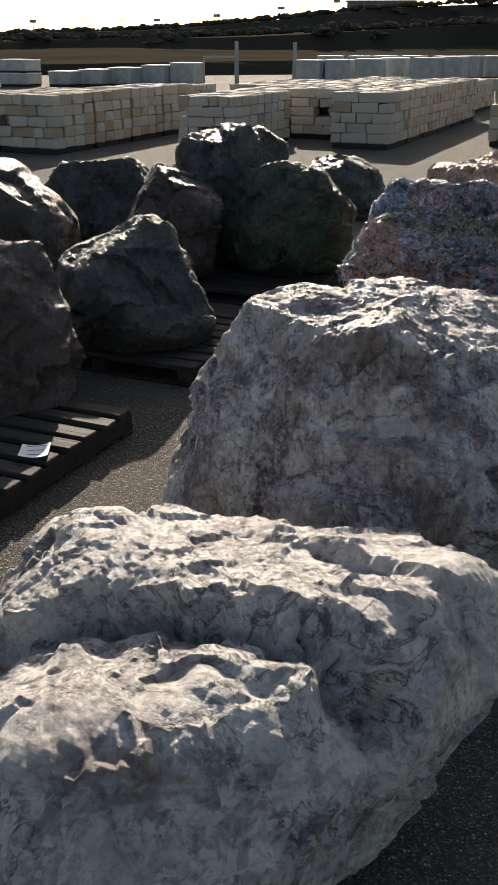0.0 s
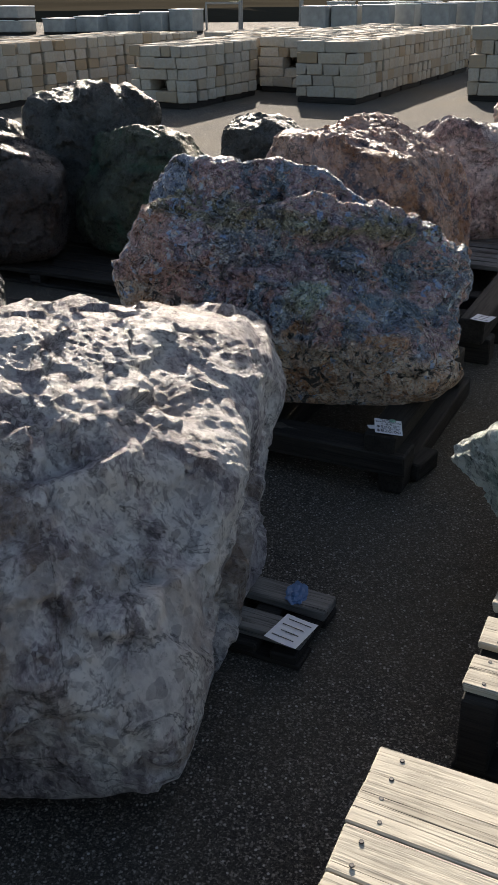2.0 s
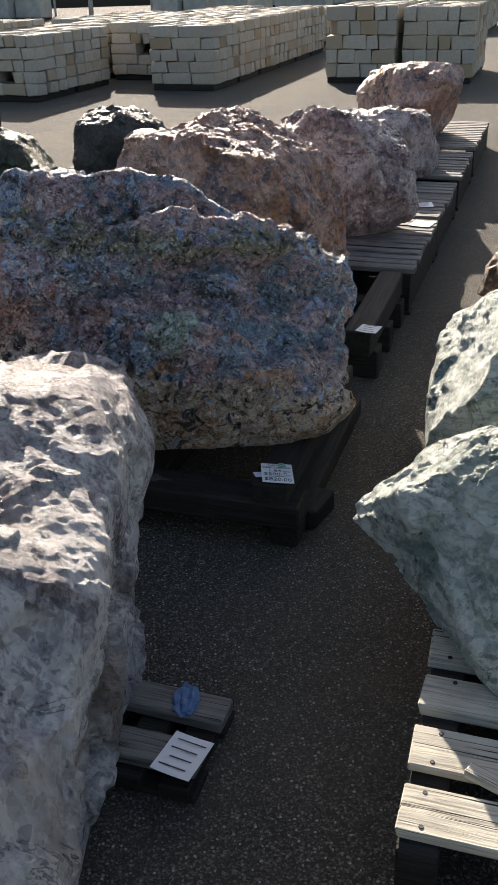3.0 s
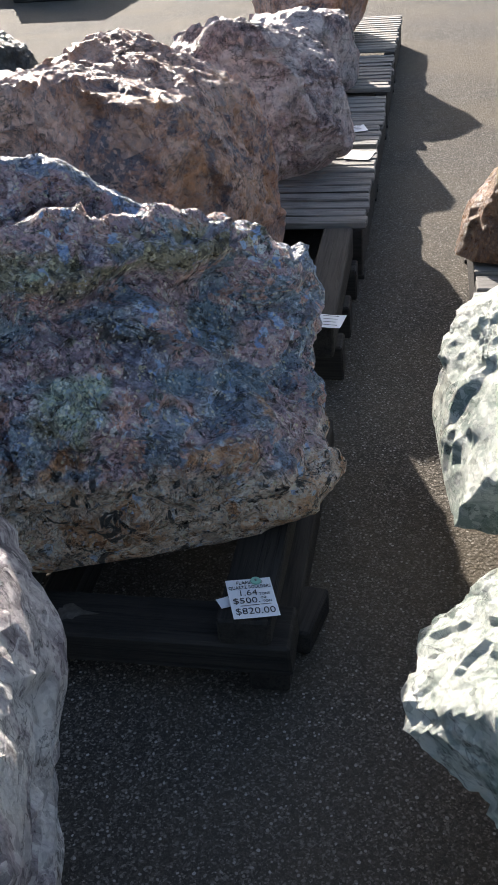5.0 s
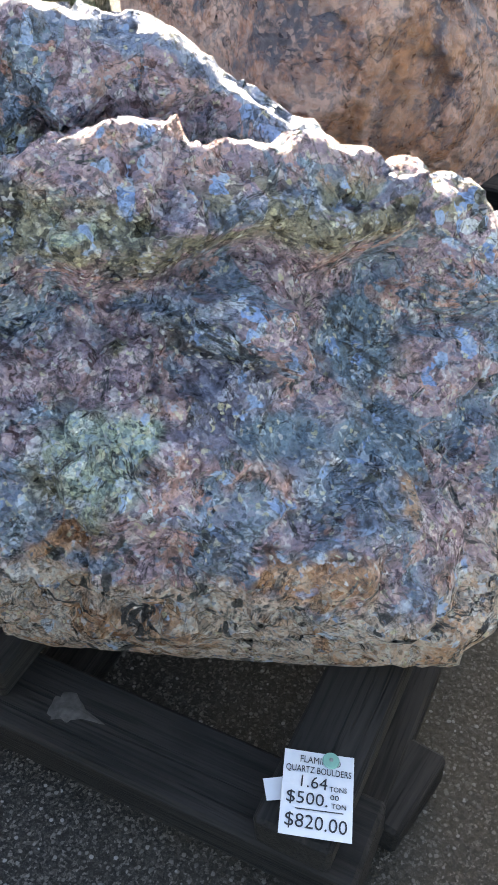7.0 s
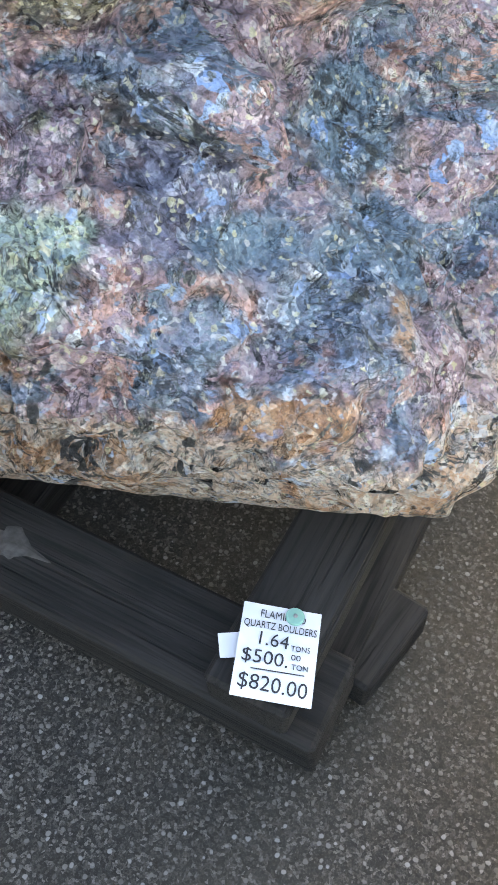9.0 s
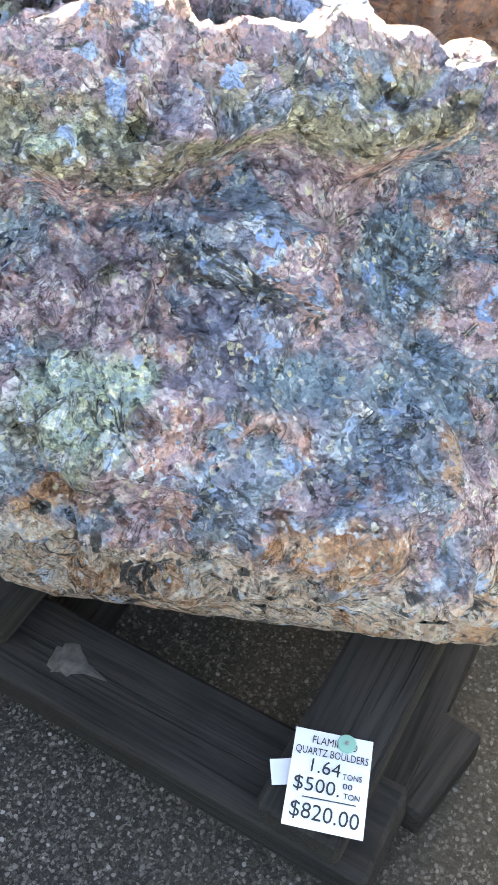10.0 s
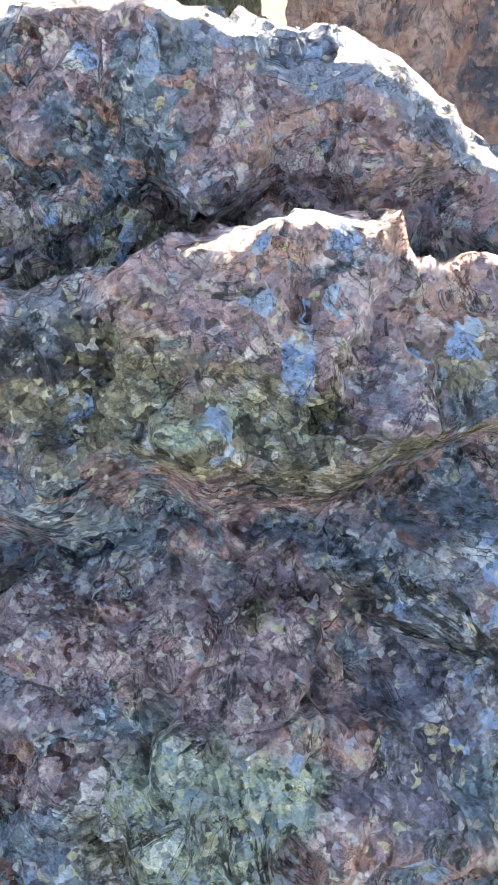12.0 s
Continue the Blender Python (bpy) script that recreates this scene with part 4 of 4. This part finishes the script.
# ---- stacked stone blocks ----
def block_stack(u, v, wide, deep, high, seed, courses=5):
    rnd = random.Random(seed)
    root = thing("block_stack", yard(u, v, 0, rnd.uniform(-1.0, 1.0)), "pallet of stacked pale sawn limestone blocks", "stone blocks", "stacked limestone blocks")
    mesh_part("skid", block_mesh("skid", wide - 0.06, deep - 0.06, 0.1, TIMBER, 0.01), root, pose(0, 0, 0), "dark wooden skid")
    h = (high - 0.1) / courses
    rows = max(3, round(deep / 0.3))
    dy = deep / rows
    for c in range(courses):
        for r in range(rows):
            edge = r in (0, rows - 1)
            x = -wide / 2
            while x < wide / 2 - 0.05:
                w = rnd.choice((0.2, 0.3, 0.4, 0.52))
                if wide / 2 - x - w < 0.14:
                    w = round(wide / 2 - x, 2)
                last = x + w > wide / 2 - 0.05
                if edge or c == courses - 1 or x < -wide / 2 + 0.02 or last:
                    if not (c < courses - 1 and rnd.random() < 0.16 and w < 0.31 and not last):
                        me = block_mesh("block", w - 0.012, dy - 0.01, h - 0.008, BLOCK, 0.012, 0.016, rnd.randrange(4))
                        mesh_part("block", me, root, pose(x + w / 2, -deep / 2 + dy * (r + 0.5) + rnd.uniform(-0.035, 0.035), 0.1 + c * h, 0, 0, rnd.uniform(-3, 3)))
                x += w


def far_goods():
    """Plastic-wrapped pallets at the far side of the yard."""
    rnd = random.Random(9)
    spots = [(-10.4, 45, 0, 1.5, 0.55), (-10.4, 45, 0.56, 1.5, 0.55)]
    spots += [(-8.3 + 1.32 * i, 45 + 0.3 * i, 0, 1.2, 0.62 + 0.07 * i) for i in range(3)]
    spots += [(-4.2 + 1.3 * i, 46, 0, 1.15, 0.85 + 0.1 * i) for i in range(2)]
    spots += [(3.0 + 1.33 * i, 47 + rnd.uniform(-1, 1), 0, 1.2, 1.05 + 0.03 * i) for i in range(6)]
    spots += [(4.5 + 1.5 * i, 54 + rnd.uniform(-1, 1), 0, 1.2, 1.15) for i in range(8)]
    for x, y, z, w, h in spots:
        root = thing("wrapped_pallet", pose(x, y, z, 0, 0, YARD + rnd.uniform(-4, 4)), "grey plastic-wrapped pallet of goods", "pallet", "wrapped pallets")
        mesh_part("skid", block_mesh("skid", w - 0.04, 1.1, 0.1, TIMBER, 0.01), root, pose(0, 0, 0))
        mesh_part("load", block_mesh("load", w, 1.15, h - 0.1, WRAP, 0.03, 0.02, rnd.randrange(3)), root, pose(0, 0, 0.1))
        mesh_part("cover", block_mesh("cover", w + 0.02, 1.17, 0.04, PAPER, 0.01, 0.008, 1), root, pose(0, 0, h - 0.005), "white top sheet")


def yard_posts():
    for x, h in ((-0.62, 1.9), (2.3, 1.85)):
        bm = bmesh.new()
        bmesh.ops.create_cone(bm, cap_ends=True, segments=10, radius1=0.12, radius2=0.1, depth=h, matrix=Matrix.Translation((0, 0, h / 2)))
        me = bpy.data.meshes.new("post")
        bm.to_mesh(me)
        bm.free()
        me.materials.append(STEEL)
        tagged(new("post", me), "pale grey steel post in the yard", "post", "yard posts").matrix_basis = pose(x, 50, 0)
    rack = thing("steel_rack", pose(-1.45, 49.5, 0), "pale open steel frame standing in the yard", "rack")
    for x in (-0.8, 0.8):
        mesh_part("upright", block_mesh("upright", 0.1, 0.1, 1.12, STEEL, 0.01), rack, pose(x, 0, 0))
    mesh_part("top_rail", block_mesh("top_rail", 1.7, 0.1, 0.1, STEEL, 0.01), rack, pose(0, 0, 1.12))


def hill_house():
    root = thing("farm_building", pose(28.5, 222, hill_height(28.5, 222) - 0.6, 0, 0, -4), "long low grey building on the hilltop", "building")
    mesh_part("wall", block_mesh("wall", 14, 8, 1.9, ROOF, 0.05), root, pose(0, 0, 0))
    bm = bmesh.new()
    vs = [bm.verts.new(p) for p in ((-7.4, -4.4, 0), (7.4, -4.4, 0), (7.4, 4.4, 0), (-7.4, 4.4, 0), (-6.6, 0, 1.1), (6.6, 0, 1.1))]
    for f in ((0, 1, 5, 4), (2, 3, 4, 5), (1, 2, 5), (3, 0, 4), (3, 2, 1, 0)):
        bm.faces.new([vs[i] for i in f])
    part("roof", bm, ROOF, root, "", pose(0, 0, 1.9))


def poles():
    for x, y, h in ((-47, 220, 2.4), (-20, 220, 1.8), (-7, 220, 1.9), (7, 220, 2.2), (19, 220, 2.4)):
        root = thing("floodlight_pole", pose(x, y, hill_height(x, y) - 0.6), "thin floodlight pole on the far ridge", "pole", "floodlight poles")
        mesh_part("pole", block_mesh("pole", 0.14, 0.14, h, STEEL, 0.02), root, pose(0, 0, 0))
        mesh_part("lamp_head", block_mesh("lamp_head", 1.5, 0.2, 0.6, STEEL, 0.05), root, pose(0, 0, h))


def bare_tree(x, y, h, seed):
    """A small leafless tree: a tapered trunk and forked limbs."""
    rnd = random.Random(seed)
    root = thing("bare_tree", pose(x, y, hill_height(x, y) - 0.5), "leafless winter tree on the ridge", "tree", "bare trees")
    segs = []

    def grow(p, d, r, n, out):
        q = p + d
        out.append((p, q, r))
        if n:
            for _ in range(3):
                grow(q, (d * rnd.uniform(0.6, 0.8) + Vector((rnd.gauss(0, 1), rnd.gauss(0, 1), rnd.uniform(0, 0.6))) * d.length * 0.5), r * 0.6, n - 1, out)

    grow(Vector((0, 0, 0)), Vector((0, 0, h * 0.35)), h * 0.03, 4, segs)
    for name, some in (("trunk", segs[:1]), ("crown", segs[1:])):
        bm = bmesh.new()
        for p, q, r in some:
            d = q - p
            m = Matrix.Translation((p + q) / 2) @ d.to_track_quat("Z", "Y").to_matrix().to_4x4()
            bmesh.ops.create_cone(bm, segments=4, radius1=r, radius2=r * 0.6, depth=d.length, matrix=m)
        part(name, bm, BUSH, root)


far_goods()
yard_posts()
hill_house()
poles()
for n, (x, y, h) in enumerate(((36.5, 222, 3.4), (42, 222, 3.5), (45, 223, 3), (48, 222, 3.5), (54, 224, 4), (58, 222, 3.5), (-35, 222, 2.5), (-28, 222, 2.4), (11, 222, 2.2), (15, 223, 2))):
    bare_tree(x, y, h, n)
n = 0
for u, v0, count, wide, high in ((-5.4, 17.25, 6, 1.15, 1.0), (-6.75, 18.7, 5, 1.2, 0.98), (-8.05, 18.6, 4, 1.15, 0.95), (-7.68, 15.45, 2, 1.15, 0.97), (-10.6, 14.1, 4, 1.25, 1.0), (-11.95, 13.9, 3, 1.2, 0.95), (-2.7, 18.7, 2, 1.2, 1.22), (-1.4, 18.8, 2, 1.2, 1.2), (-3.1, 27.0, 2, 1.3, 1.05), (-9.4, 21.5, 3, 1.3, 0.92), (-6.0, 26.5, 3, 1.4, 0.85), (-12.5, 20.5, 3, 1.4, 0.8), (-9.0, 28.0, 3, 1.4, 0.8), (-2.2, 32.0, 3, 1.4, 0.9)):
    for i in range(count):
        n += 1
        block_stack(u, v0 + 0.65 + i * 1.34, wide, 1.28, high, n)
